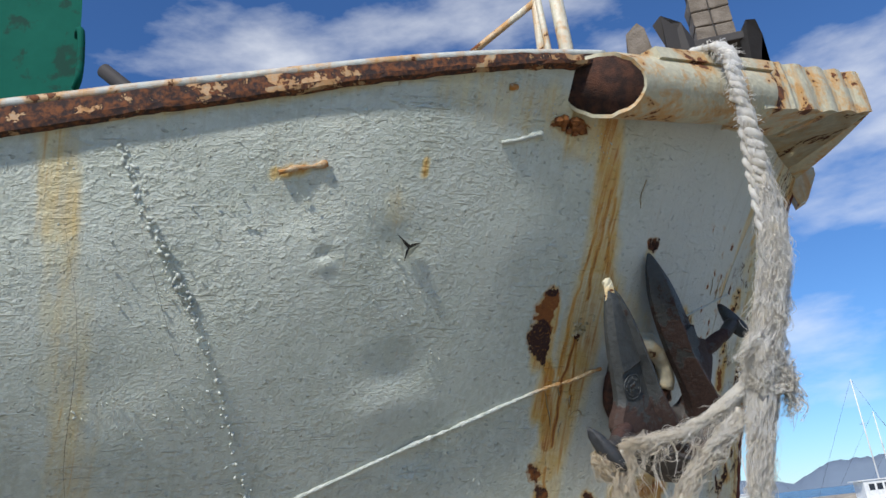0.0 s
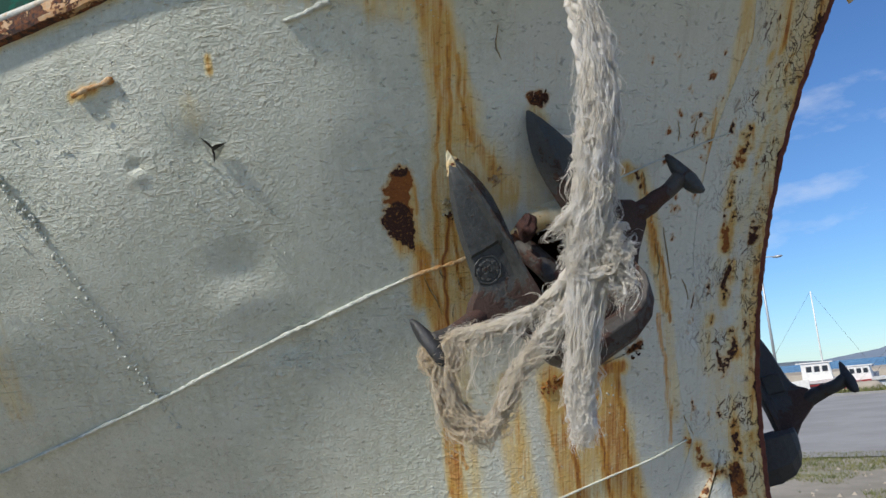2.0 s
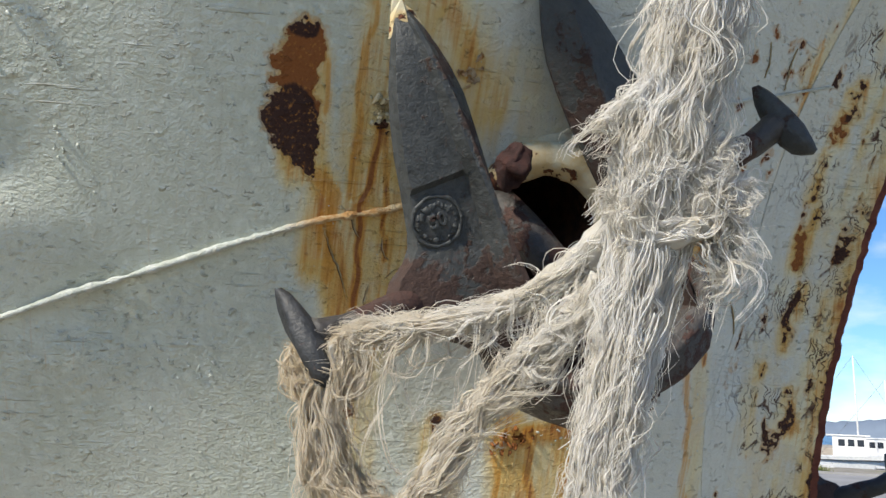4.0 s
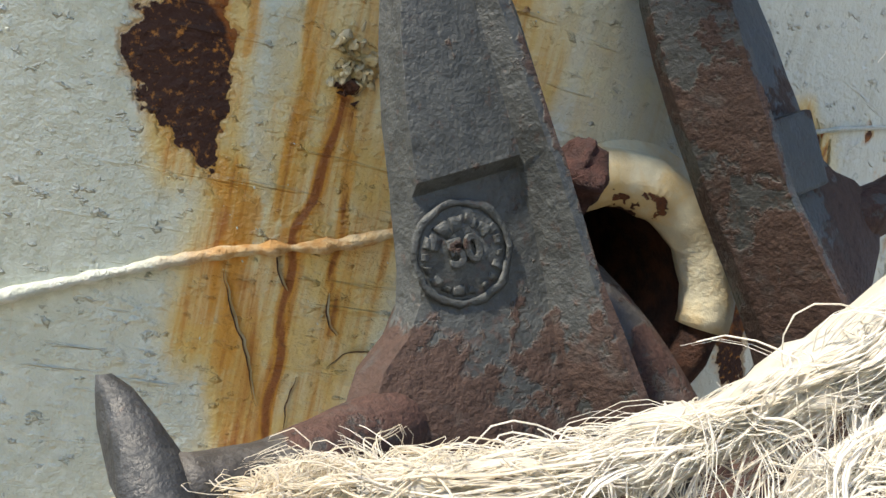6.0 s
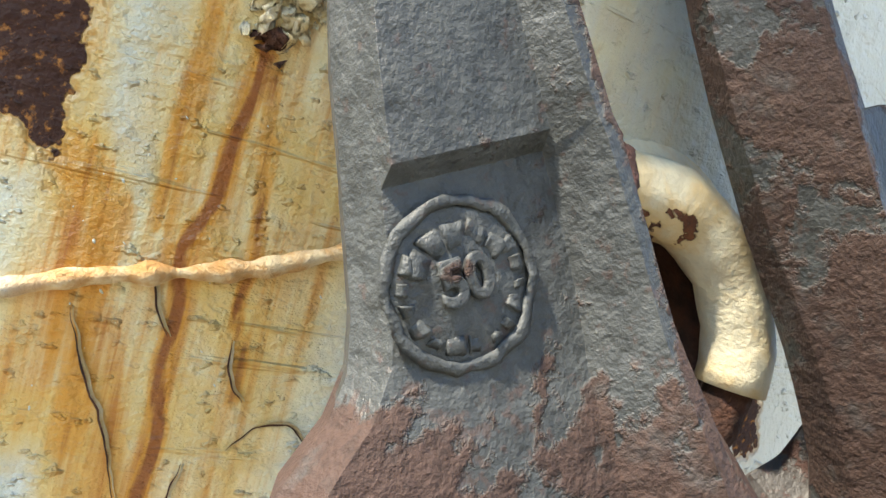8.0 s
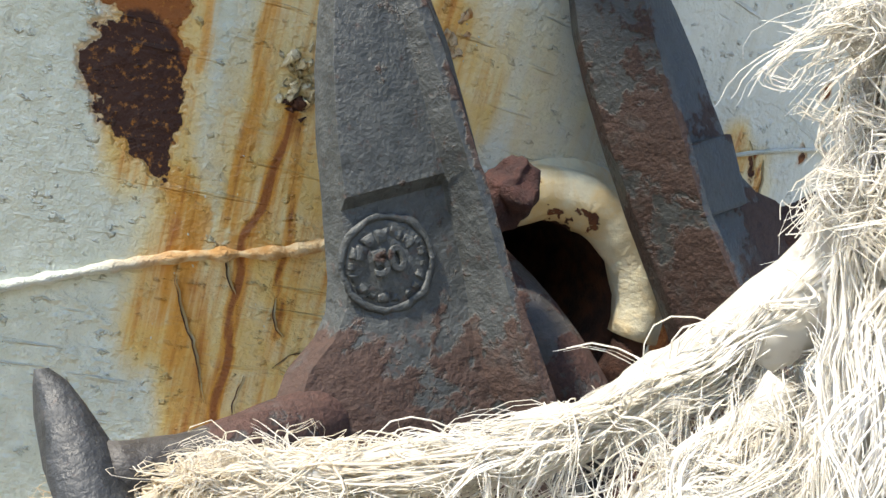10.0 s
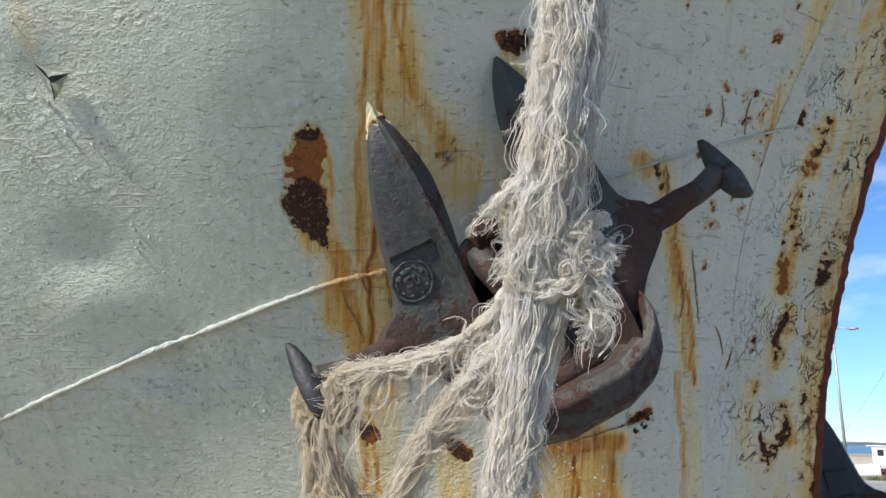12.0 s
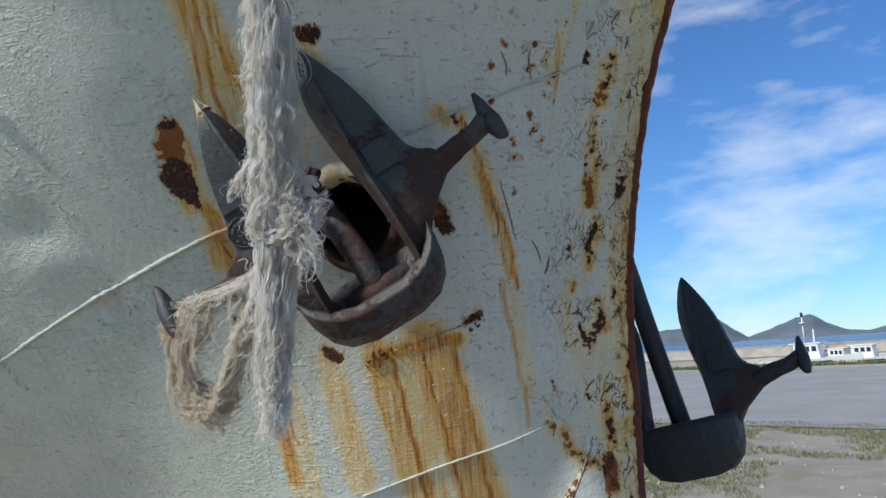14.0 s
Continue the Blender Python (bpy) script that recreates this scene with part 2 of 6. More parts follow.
HULL = hull_paint()
RAIL = cracked_paint("rail_paint", (0.38, 0.35, 0.25), (0.036, 0.022, 0.020), 0.72, 1.0, (0.45, 0.21, 0.06))
RAILCAP = cracked_paint("rail_cap_paint", (0.46, 0.47, 0.43), (0.07, 0.04, 0.03), 0.12)
TUBE = cracked_paint("tube_paint", (0.47, 0.44, 0.32), (0.09, 0.04, 0.025), 0.16)
STEM = cracked_paint("stem_paint", (0.60, 0.58, 0.50), (0.055, 0.022, 0.018), 0.25, 2.8, (0.56, 0.34, 0.11), 0.20)
LIP = cracked_paint("lip_paint", (0.62, 0.57, 0.42), (0.05, 0.022, 0.02), 0.14, 0.8, (0.60, 0.42, 0.18))
REDRUST = speckled("red_lead_rust", (0.10, 0.026, 0.018), (0.17, 0.05, 0.03), 30, 0.8, 0.003)
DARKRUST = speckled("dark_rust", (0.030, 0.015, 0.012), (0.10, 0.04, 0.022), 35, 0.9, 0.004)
ORANGERUST = speckled("orange_rust", (0.32, 0.12, 0.028), (0.18, 0.06, 0.02), 40, 0.9, 0.003)
IRON = anchor_iron("anchor_iron", (0.044, 0.048, 0.048), (0.031, 0.017, 0.013), 0.44)
IRON_RUSTY = anchor_iron("anchor_iron_rusty", (0.050, 0.046, 0.044), (0.038, 0.018, 0.014), 0.70)
# darker copy of the iron: shade of the far anchor and left lugs in its colour
IRON_SHADED = anchor_iron("anchor_iron_shaded", (0.032, 0.034, 0.037), (0.032, 0.018, 0.015), 0.18)
# duller than ROPE: the shade between fibres is put into the core's colour
ROPE_CORE = rope_fibre("rope_core", (0.90, 0.88, 0.83), (0.80, 0.76, 0.68))
ROPE = rope_fibre("rope_fibre", (0.95, 0.94, 0.92), (0.88, 0.85, 0.79))
GREEN = speckled("green_paint", (0.004, 0.085, 0.058), (0.007, 0.105, 0.072), 3, 0.85, 0.001, (0.012, 0.05, 0.036), 9, 0.12)
WHITE = plain("white_paint", (0.78, 0.78, 0.76), 0.45)
DARK = plain("dark_glass", (0.03, 0.035, 0.045), 0.2)
BLACK = plain("black_steel", (0.035, 0.03, 0.028), 0.7)
TIMBER = speckled("grey_timber", (0.16, 0.13, 0.10), (0.25, 0.21, 0.17), 20, 0.85, 0.004)
GROUND = speckled("gravel_earth", (0.23, 0.21, 0.17), (0.31, 0.285, 0.24), 1.4, 0.95, 0.01, (0.17, 0.18, 0.08), 0.25)
CONCRETE = speckled("old_concrete", (0.25, 0.245, 0.24), (0.31, 0.305, 0.30), 0.5, 0.85, 0.003)
GRASSM = speckled("dry_grass", (0.10, 0.13, 0.035), (0.23, 0.22, 0.09), 3, 0.8, 0.0)
STONE = speckled("harbour_stone", (0.30, 0.26, 0.21), (0.40, 0.36, 0.30), 0.6, 0.9, 0.02)
# distance haze is mixed into these two colours, more for the ridge
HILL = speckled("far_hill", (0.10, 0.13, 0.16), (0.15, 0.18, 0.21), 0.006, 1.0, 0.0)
HILLFAR_HAZY = speckled("far_ridge", (0.17, 0.22, 0.29), (0.20, 0.25, 0.31), 0.003, 1.0, 0.0)


def sea_water():
    k = Nodes("sea_water")
    p = k.coord("Object")
    return k.done((0.012, 0.05, 0.11), 0.25, k.bump(k.noise(k.stretch(p, (0.25, 1, 1)), 1.2, 4, 0.6), 0.12), 0.0, 0.4)


SEA = sea_water()


# ---- mesh helpers ----
def mesh_of(name, verts, faces, material, smooth=True):
    me = bpy.data.meshes.new(name)
    me.from_pydata([tuple(map(float, v)) for v in verts], [], [tuple(map(int, f)) for f in faces])
    if material:
        me.materials.append(material)
    if smooth:
        me.polygons.foreach_set("use_smooth", [True] * len(me.polygons))
    me.update()
    return me


def thing(name, label, category, kind="", group="", at=(0, 0, 0)):
    ob = new(name)
    ob.location = at
    ob.empty_display_size = 0.1
    return tagged(ob, label, category, group, kind)


def part(name, bm, material, parent, label="", smooth=False):
    """Links a bmesh, or a finished mesh, as one mesh object under a thing or part."""
    if isinstance(bm, bmesh.types.BMesh):
        bmesh.ops.recalc_face_normals(bm, faces=bm.faces)
        me = bpy.data.meshes.new(name)
        bm.to_mesh(me)
        bm.free()
        me.materials.append(material)
        if smooth:
            me.polygons.foreach_set("use_smooth", [True] * len(me.polygons))
    else:
        me = bm
    ob = new(name, me)
    ob.parent = parent
    if parent is not None and parent.location.length > 0:
        ob.matrix_parent_inverse = Matrix.Translation(-parent.location)
    return tagged(ob, label)


def box(bm, lo, hi, bevel=0.0, m=None):
    r = bmesh.ops.create_cube(bm, size=1.0)
    vs = r["verts"]
    for v in vs:
        v.co = Vector([l + (h - l) * (c + 0.5) for l, h, c in zip(lo, hi, v.co)])
    if bevel:
        es = {e for v in vs for e in v.link_edges}
        r = bmesh.ops.bevel(bm, geom=list(es), offset=bevel, segments=2, affect="EDGES", profile=0.6)
        vs = list({v for f in r["faces"] for v in f.verts} | {v for v in vs if v.is_valid})
    if m is not None:
        bmesh.ops.transform(bm, matrix=m, verts=[v for v in vs if v.is_valid])
    return vs


def loft(bm, rings, caps=True):
    """Joins rings of equal length into a skin."""
    rows = [[bm.verts.new(Vector(p)) for p in ring] for ring in rings]
    n = len(rows[0])
    for a, b in zip(rows, rows[1:]):
        for i in range(n):
            bm.faces.new((a[i], a[(i + 1) % n], b[(i + 1) % n], b[i]))
    if caps:
        bm.faces.new(rows[0][::-1])
        bm.faces.new(rows[-1])
    return rows


def sweep_rings(points, radii, n=10, squash=1.0):
    """Rings round a path, for loft()."""
    pts = [Vector(p) for p in points]
    rings, up = [], None
    for i, p in enumerate(pts):
        d = (pts[min(i + 1, len(pts) - 1)] - pts[max(i - 1, 0)]).normalized()
        if up is None:
            up = d.orthogonal().normalized()
        up = (up - d * up.dot(d)).normalized()
        side = d.cross(up)
        r = radii[i] if hasattr(radii, "__len__") else radii
        rings.append([p + (up * math.cos(a) * squash + side * math.sin(a)) * r for a in [2 * math.pi * k / n for k in range(n)]])
    return rings


def smooth_path(points, count):
    """A Catmull-Rom path through the points."""
    P = [Vector(p) for p in points]
    P = [2 * P[0] - P[1]] + P + [2 * P[-1] - P[-2]]
    out = []
    for k in range(count):
        s = k / (count - 1) * (len(P) - 3)
        i = min(int(s), len(P) - 4)
        f = s - i
        a, b, c, d = P[i:i + 4]
        out.append(0.5 * (2 * b + (c - a) * f + (2 * a - 5 * b + 4 * c - d) * f * f + (3 * b - a - 3 * c + d) * f ** 3))
    return out


def fuzz(v, scale, amount):
    return v + noise.noise_vector(v * scale) * amount


# ---- the hull's shape ----
R2 = math.sqrt(2.0)
FORM = (-1.5194, 0.093, 0.6347, -0.1434, -0.2226, 0.0301, -0.06, -0.1271, 0.3743)
STEM_X = np.polyfit((1.67, 1.87, 2.14, 2.38, 2.64, 2.79, 2.95, 3.1), (0.995, 1.015, 1.088, 1.176, 1.287, 1.350, 1.448, 1.535), 3)
KEEL_TURN = radians(20)


def far_side(x, y, z):
    """Mirrors a point of the near side to the far side."""
    x, y = np.asarray(x, float), np.asarray(y, float)
    ex, ey = stem_x(np.asarray(z, float)), stem_y(np.asarray(z, float)) + 0.03
    c, s = math.cos(2 * KEEL_TURN), math.sin(2 * KEEL_TURN)
    return ex + c * (x - ex) + s * (y - ey), ey + s * (x - ex) - c * (y - ey)


def form(u, z):
    """Offset of the plating from the diagonal u, at height z."""
    a, b = u - 2.0, z - 2.2
    return FORM[0] + FORM[1] * a + FORM[2] * b + FORM[3] * a * a + FORM[4] * a * b + FORM[5] * b * b + FORM[6] * a ** 3 + FORM[7] * a * a * b + FORM[8] * a * b * b


def plating(u, z):
    """A point of the near side, as x, y (arrays)."""
    u, z = np.asarray(u, float), np.asarray(z, float)
    uc = np.clip(u, 0.6, None)
    f, g = np.clip((uc - 2.0) / 0.6, 0, 1), np.clip((1.6 - uc) / 0.8, 0, 1)
    low, high = 1.60 + 0.38 * f * f * (3 - 2 * f), 3.10 - 0.48 * g * g * (3 - 2 * g)
    zc = np.clip(z, low, high)
    v = form(uc, zc)
    dz = (form(uc, low + 0.02) - form(uc, low)) / 0.02
    v = v + np.where(z < low, np.clip(dz, 0.42, 0.8) * (z - low), 0.0)
    dz = (form(uc, high) - form(uc, high - 0.02)) / 0.02
    v = v + np.where(z > high, np.clip(dz, 0.38, 0.8) * (z - high), 0.0)
    du = np.clip(u - 0.6, -1.5, 0.0)
    slope = (form(0.62, zc) - form(0.6, zc)) / 0.02
    v = v + slope * du - 0.22 * du * du + np.where(u < -0.9, (slope + 0.66) * (u + 0.9), 0.0)
    return (u + v) / R2, (u - v) / R2


def stem_x(z):
    return np.polyval(STEM_X, np.maximum(z, 1.75)) + 0.05 * np.minimum(z - 1.75, 0.0)


def stem_y(z):
    """Middle of the stem's near edge."""
    return 3.275 + 0.155 * np.clip((2.62 - z) / 0.85, 0, 1) ** 1.4


def rail_z(u):
    d = np.asarray(u, float) - 0.67
    return 2.81 + 0.225 * d - 0.045 * d * np.abs(d)


def knuckle_u(z):
    lo, hi = np.full_like(z, 2.5), np.full_like(z, 3.9)
    for _ in range(40):
        m = (lo + hi) / 2
        x, y = plating(m, z)
        over = (x > stem_x(z) - 0.112) | (y > stem_y(z))
        lo, hi = np.where(over, lo, m), np.where(over, m, hi)
    return (lo + hi) / 2


def skin(u, z, out=0.0):
    """A point of the near side, moved out by some metres along its normal."""
    def at(a, b):
        x, y = plating(a, b)
        return Vector((float(x), float(y), float(b)))
    p = at(u, z)
    n = (at(u + 0.01, z) - p).cross(at(u, z + 0.01) - p).normalized()
    return p + n * out


def skin_normal(u, z):
    return (skin(u, z, 1.0) - skin(u, z)).normalized()


def capsule(U, Z, u0, z0, u1, z1, r0, r1):
    """Metres inside a tapered capsule."""
    d = np.array((u1 - u0, z1 - z0))
    L2 = max(float(d @ d), 1e-9)
    s = np.clip(((U - u0) * d[0] + (Z - z0) * d[1]) / L2, 0, 1)
    return r0 + (r1 - r0) * s - np.hypot(U - u0 - s * d[0], Z - z0 - s * d[1])


HAWSE_U, HAWSE_Z, HAWSE_R = 2.455, 2.275, 0.118


def build_hull():
    hull = thing("fishing_boat_hull", "grey-green painted steel bow with rust streaks and dents", "boat hull")
    us = np.concatenate([np.arange(-5.0, -0.9, 0.25), np.arange(-0.9, 0.5, 0.06), np.arange(0.5, 1.72, 0.011), np.arange(1.72, 2.62, 0.005)])
    zs = np.concatenate([np.arange(0.27, 1.45, 0.09), np.arange(1.45, 1.93, 0.011), np.arange(1.93, 2.74, 0.005)])
    top = np.linspace(0, 1, 34)[1:]
    zcol = np.concatenate([zs, np.full(len(top), zs[-1])])
    frac = np.concatenate([np.zeros(len(zs)), top])
    fwd = np.linspace(0, 1, 62)[1:]
    ncol, nrow = len(us) + len(fwd), len(zcol)
    U, Z = np.zeros((nrow, ncol)), np.zeros((nrow, ncol))
    Z[:] = zcol[:, None]
    U[:, :len(us)] = us
    for _ in range(4):
        uk = knuckle_u(Z[:, -1])
        U[:, len(us):] = us[-1] + (uk - us[-1])[:, None] * fwd
        Z = zcol[:, None] + (rail_z(U) - zs[-1]) * frac[:, None]
    X, Y = plating(U, Z)
    Y = np.minimum(Y, stem_y(Z))
    # dents and hungry-horse plating between frames
    d = 0.002 * np.sin(U * 9.0 + 0.7 * np.sin(Z * 4)) * np.sin(Z * 6.5 + 1.0)
    for u0, z0, r, h in ((1.735, 2.10, 0.055, -0.020), (1.72, 2.045, 0.05, 0.012), (1.62, 2.30, 0.06, -0.016), (1.60, 2.235, 0.06, 0.012), (1.377, 2.565, 0.016, -0.012), (1.377, 2.545, 0.018, 0.008), (1.29, 2.66, 0.06, -0.012), (1.05, 2.50, 0.10, -0.012), (0.95, 2.30, 0.09, -0.010), (1.19, 2.70, 0.09, -0.012), (1.56, 2.60, 0.05, -0.010), (1.90, 2.62, 0.12, 0.008), (2.30, 2.60, 0.09, 0.012)):
        d = d + 0.75 * h * np.exp(-((U - u0) ** 2 * 0.6 + (Z - z0) ** 2) / r ** 2)
    d = d * np.clip((U - 0.4) * 4, 0, 1) * np.clip((3.0 - U) * 4, 0, 1)
    X, Y = X + d * 0.62, Y - d * 0.62
    Z2 = Z - d * 0.35
    # fields of wear
    chip = np.full_like(U, -1.0)
    for c in CHIPS:
        chip = np.maximum(chip, capsule(U, Z, *c))
    stain = np.zeros_like(U)
    for *c, soft, power in STAINS:
        stain = np.maximum(stain, power * np.clip(capsule(U, Z, *c) / soft + 1, 0, 1))
    run, scab = np.zeros_like(U), np.zeros_like(U)
    for pts, wide, power in RUNS:
        for (u0, z0), (u1, z1) in zip(pts, pts[1:]):
            wob = 0.004 * np.sin(Z * 70 + u0 * 40) * np.sin(Z * 23)
            run = np.maximum(run, power * np.clip(capsule(U + wob, Z, u0, z0, u1, z1, wide, wide) / 0.006 + 1, 0, 1))
    for *c, power in SCABS:
        inside = np.clip(capsule(U, Z, *c) / 0.012 + 1, 0, 1)
        scab = scab * (1 - inside) + power * inside
    pale = np.clip((U - 2.15) / 0.25, 0, 1) * 0.75
    verts = np.stack([X, Y, Z2], -1).reshape(-1, 3)
    # the strip beside the stem, its nose and the far side
    I = np.arange(nrow * ncol).reshape(nrow, ncol)
    faces = np.stack([I[:-1, :-1], I[:-1, 1:], I[1:, 1:], I[1:, :-1]], -1).reshape(-1, 4)
    inside = np.hypot((U - HAWSE_U), Z - HAWSE_Z).reshape(-1) < HAWSE_R
    cut = inside
    faces = faces[~cut[faces].all(-1)]
    me = bpy.data.meshes.new("near_plating")
    me.vertices.add(len(verts))
    me.vertices.foreach_set("co", verts.ravel())
    me.loops.add(faces.size)
    me.polygons.add(len(faces))
    me.loops.foreach_set("vertex_index", faces.ravel())
    me.polygons.foreach_set("loop_start", np.arange(0, faces.size, 4))
    me.polygons.foreach_set("use_smooth", np.ones(len(faces), bool))
    uv = me.uv_layers.new(name="plating")
    uv.uv.foreach_set("vector", np.stack([U.ravel()[faces.ravel()], Z.ravel()[faces.ravel()]], -1).ravel())
    for name, field in (("chip", chip), ("stain", stain), ("pale", pale), ("run", run), ("scab", scab)):
        me.attributes.new(name, "FLOAT", "POINT").data.foreach_set("value", field.ravel())
    me.materials.append(HULL)
    me.update(calc_edges=True)
    part("near_plating", me, HULL, hull)
    # far side: the same lines mirrored, coarser
    r, c = slice(0, nrow, 4), slice(0, ncol, 4)
    FX, FY = far_side(X[r, c], Y[r, c], Z2[r, c])
    FZ = Z2[r, c]
    nr, nc = FX.shape
    J = np.arange(nr * nc).reshape(nr, nc)
    part("far_plating", mesh_of("far_plating", np.stack([FX, FY, FZ], -1).reshape(-1, 3), np.stack([J[:-1, :-1], J[1:, :-1], J[1:, 1:], J[:-1, 1:]], -1).reshape(-1, 4), HULL), None, hull)
    # stem bar
    zz = np.linspace(0.27, 3.09, 330)
    uk = knuckle_u(zz)
    kx, ky = plating(uk, zz)
    ky = np.minimum(ky, stem_y(zz))
    bm = bmesh.new()
    prof = []
    for z, x, y in zip(zz, kx, ky):
        e, ey = float(stem_x(z)), float(stem_y(z))
        w = 0.004 * noise.noise(Vector((0, 0, z * 22))) + 0.004 * noise.noise(Vector((3, 0, z * 60)))
        fx, fy = far_side(x, y, z)
        ux = float(knuckle_u(np.array([z]))[0]) - 0.13
        sx, sy = plating(ux, z)
        p0, p1, p2 = Vector((float(sx), min(float(sy), ey), z)), Vector((x, y, z)), Vector((e - 0.012 + w, ey, z))
        fil = []
        for f in np.linspace(0, 0.93, 15):
            q = p0 * (1 - f) ** 2 + p1 * 2 * f * (1 - f) + p2 * f * f
            fil.append((q.x + 0.0012, q.y - 0.0015 + w * 0.5 * f, z))
        prof.append([(p0.x - 0.01, p0.y + 0.01, z)] + fil + [(e - 0.012 + w, ey, z), (e + w, ey + 0.006, z), (e + w - 0.003, ey + 0.018, z), (e + w - 0.018, ey + 0.036, z), (e - 0.05, ey + 0.05, z), (float(fx), float(fy), z)])
    rows = [[bm.verts.new(p) for p in q] for q in prof]
    for a, b in zip(rows, rows[1:]):
        for i in range(len(a) - 1):
            f = bm.faces.new((a[i], a[i + 1], b[i + 1], b[i]))
            f.material_index = 1 if 16 <= i <= 19 else 0
    st = part("stem_bar", bm, HULL, hull, "cream paint flaking off a rusty stem")
    sm = st.data
    co = np.zeros(len(sm.vertices) * 3)
    sm.vertices.foreach_get("co", co)
    co = co.reshape(-1, 3)
    su = (co[:, 0] + co[:, 1]) / R2
    off = stem_x(co[:, 2]) - co[:, 0]
    crack = np.array([noise.noise(Vector((o * 64, z * 7.5, 1))) + 0.55 * noise.noise(Vector((o * 110, z * 16, 4))) for o, z in zip(off, co[:, 2])])
    bias = np.interp(off, (0.0, 0.025, 0.06, 0.11, 0.16, 0.24), (0.05, -0.34, -0.50, -0.34, -0.65, -1.0))
    rusty = np.interp(off, (0.0, 0.05, 0.10, 0.16, 0.24), (0.95, 0.52, 0.52, 0.12, -0.2))
    rusty = rusty + 0.25 * np.array([noise.noise(Vector((o * 20, z * 3.0, 9))) for o, z in zip(off, co[:, 2])])
    chip2, scab2 = 0.035 * (crack + bias) - 0.004, np.full(len(su), 0.7)
    streak = np.array([noise.noise(Vector((o * 150, z * 3.2, 6))) for o, z in zip(off, co[:, 2])])
    rusty = rusty + np.where(off < 0.13, 0.9, 0.3) * np.clip(streak - 0.12, 0, 1)
    for *c, dark in STEM_HOLES:
        inside = capsule(su, co[:, 2], *c) - 0.0035
        chip2 = np.maximum(chip2, inside)
        scab2 = np.where(inside > -0.012, dark, scab2)
        rusty = np.maximum(rusty, 0.95 * np.clip(inside / 0.035 + 1, 0, 1))
    for name, field in (("chip", chip2), ("stain", rusty), ("pale", np.full(len(su), 0.75)), ("scab", scab2), ("craze", np.clip(1.0 - (off - 0.12) / 0.06, 0, 1))):
        sm.attributes.new(name, "FLOAT", "POINT").data.foreach_set("value", field.astype(np.float32))
    uv = sm.uv_layers.new(name="plating")
    li = np.zeros(len(sm.loops), np.int32)
    sm.loops.foreach_get("vertex_index", li)
    uv.uv.foreach_set("vector", np.stack([su[li], co[li, 2]], -1).ravel().astype(np.float32))
    st.data.materials.append(REDRUST)
    # deck and stern close the boat
    n = ncol
    dv, df = [], []
    for j in range(0, n, 6):
        dv += [(X[-1, j] - 0.10, Y[-1, j] + 0.14, Z2[-1, j] - 0.12), (float(far_side(X[-1, j], Y[-1, j], 3.0)[0]) - 0.16, float(far_side(X[-1, j], Y[-1, j], 3.0)[1]) - 0.05, Z2[-1, j] - 0.12)]
    for j in range(len(dv) // 2 - 1):
        df.append((2 * j, 2 * j + 2, 2 * j + 3, 2 * j + 1))
    part("deck", mesh_of("deck", dv, df, TIMBER, False), None, hull)
    sv = [(X[i, 0], Y[i, 0], Z2[i, 0]) for i in range(0, nrow, 6)] + [(float(far_side(X[i, 0], Y[i, 0], Z2[i, 0])[0]), float(far_side(X[i, 0], Y[i, 0], Z2[i, 0])[1]), Z2[i, 0]) for i in range(0, nrow, 6)]
    h = len(sv) // 2
    part("transom", mesh_of("transom", sv, [(i, i + 1, h + i + 1, h + i) for i in range(h - 1)], HULL, False), None, hull)
    return hull


# wear on the plating, with some painted shade by the hawse: u, z, u, z, radius, radius
CHIPS = [
    (2.045, 2.490, 2.055, 2.484, 0.022, 0.022), (2.048, 2.466, 2.046, 2.43, 0.030, 0.024), (2.008, 2.460, 2.02, 2.458, 0.007, 0.012), (2.010, 2.434, 2.02, 2.434, 0.007, 0.010), (2.034, 2.388, 2.042, 2.374, 0.035, 0.030), (2.050, 2.360, 2.082, 2.312, 0.024, 0.004), (2.066, 2.41, 2.070, 2.36, 0.010, 0.012),
    (2.108, 2.046, 2.13, 2.02, 0.010, 0.016), (2.150, 1.985, 2.166, 1.966, 0.010, 0.018),
    (2.395, 2.648, 2.418, 2.642, 0.012, 0.014), (2.41, 2.66, 2.425, 2.655, 0.006, 0.010),
    (2.90, 1.722, 2.945, 1.70, 0.006, 0.014), (2.945, 1.70, 2.965, 1.655, 0.012, 0.008), (1.785, 1.50, 1.80, 1.48, 0.01, 0.02),
    (2.700, 2.00, 2.735, 2.02, 0.006, 0.012), (2.715, 2.485, 2.735, 2.45, 0.004, 0.003),
    (1.93, 2.885, 2.03, 2.885, 0.006, 0.012),
    # after the first: rust that also paints in the shade beside hawse and right fluke
    (2.33, 1.955, 2.36, 1.93, 0.010, 0.016), (2.555, 2.22, 2.575, 2.13, 0.020, 0.028), (2.650, 2.29, 2.672, 2.24, 0.022, 0.020), (2.50, 2.13, 2.56, 2.12, 0.03, 0.03),
]
CHIPS += [(3.075 - 0.012 * i % 0.03, 2.60 - 0.118 * i, 3.060 + 0.01 * (i % 2), 2.555 - 0.118 * i, 0.004, 0.008 + 0.004 * (i % 3)) for i in range(8)]
SPECKS = random.Random(31)
CHIPS += [(u, z, u + 0.004, z - SPECKS.uniform(0, 0.012), 0.001, SPECKS.uniform(0.001, 0.005)) for u, z in [(SPECKS.gauss(2.93, 0.07), SPECKS.gauss(2.52, 0.13)) for _ in range(46)]]
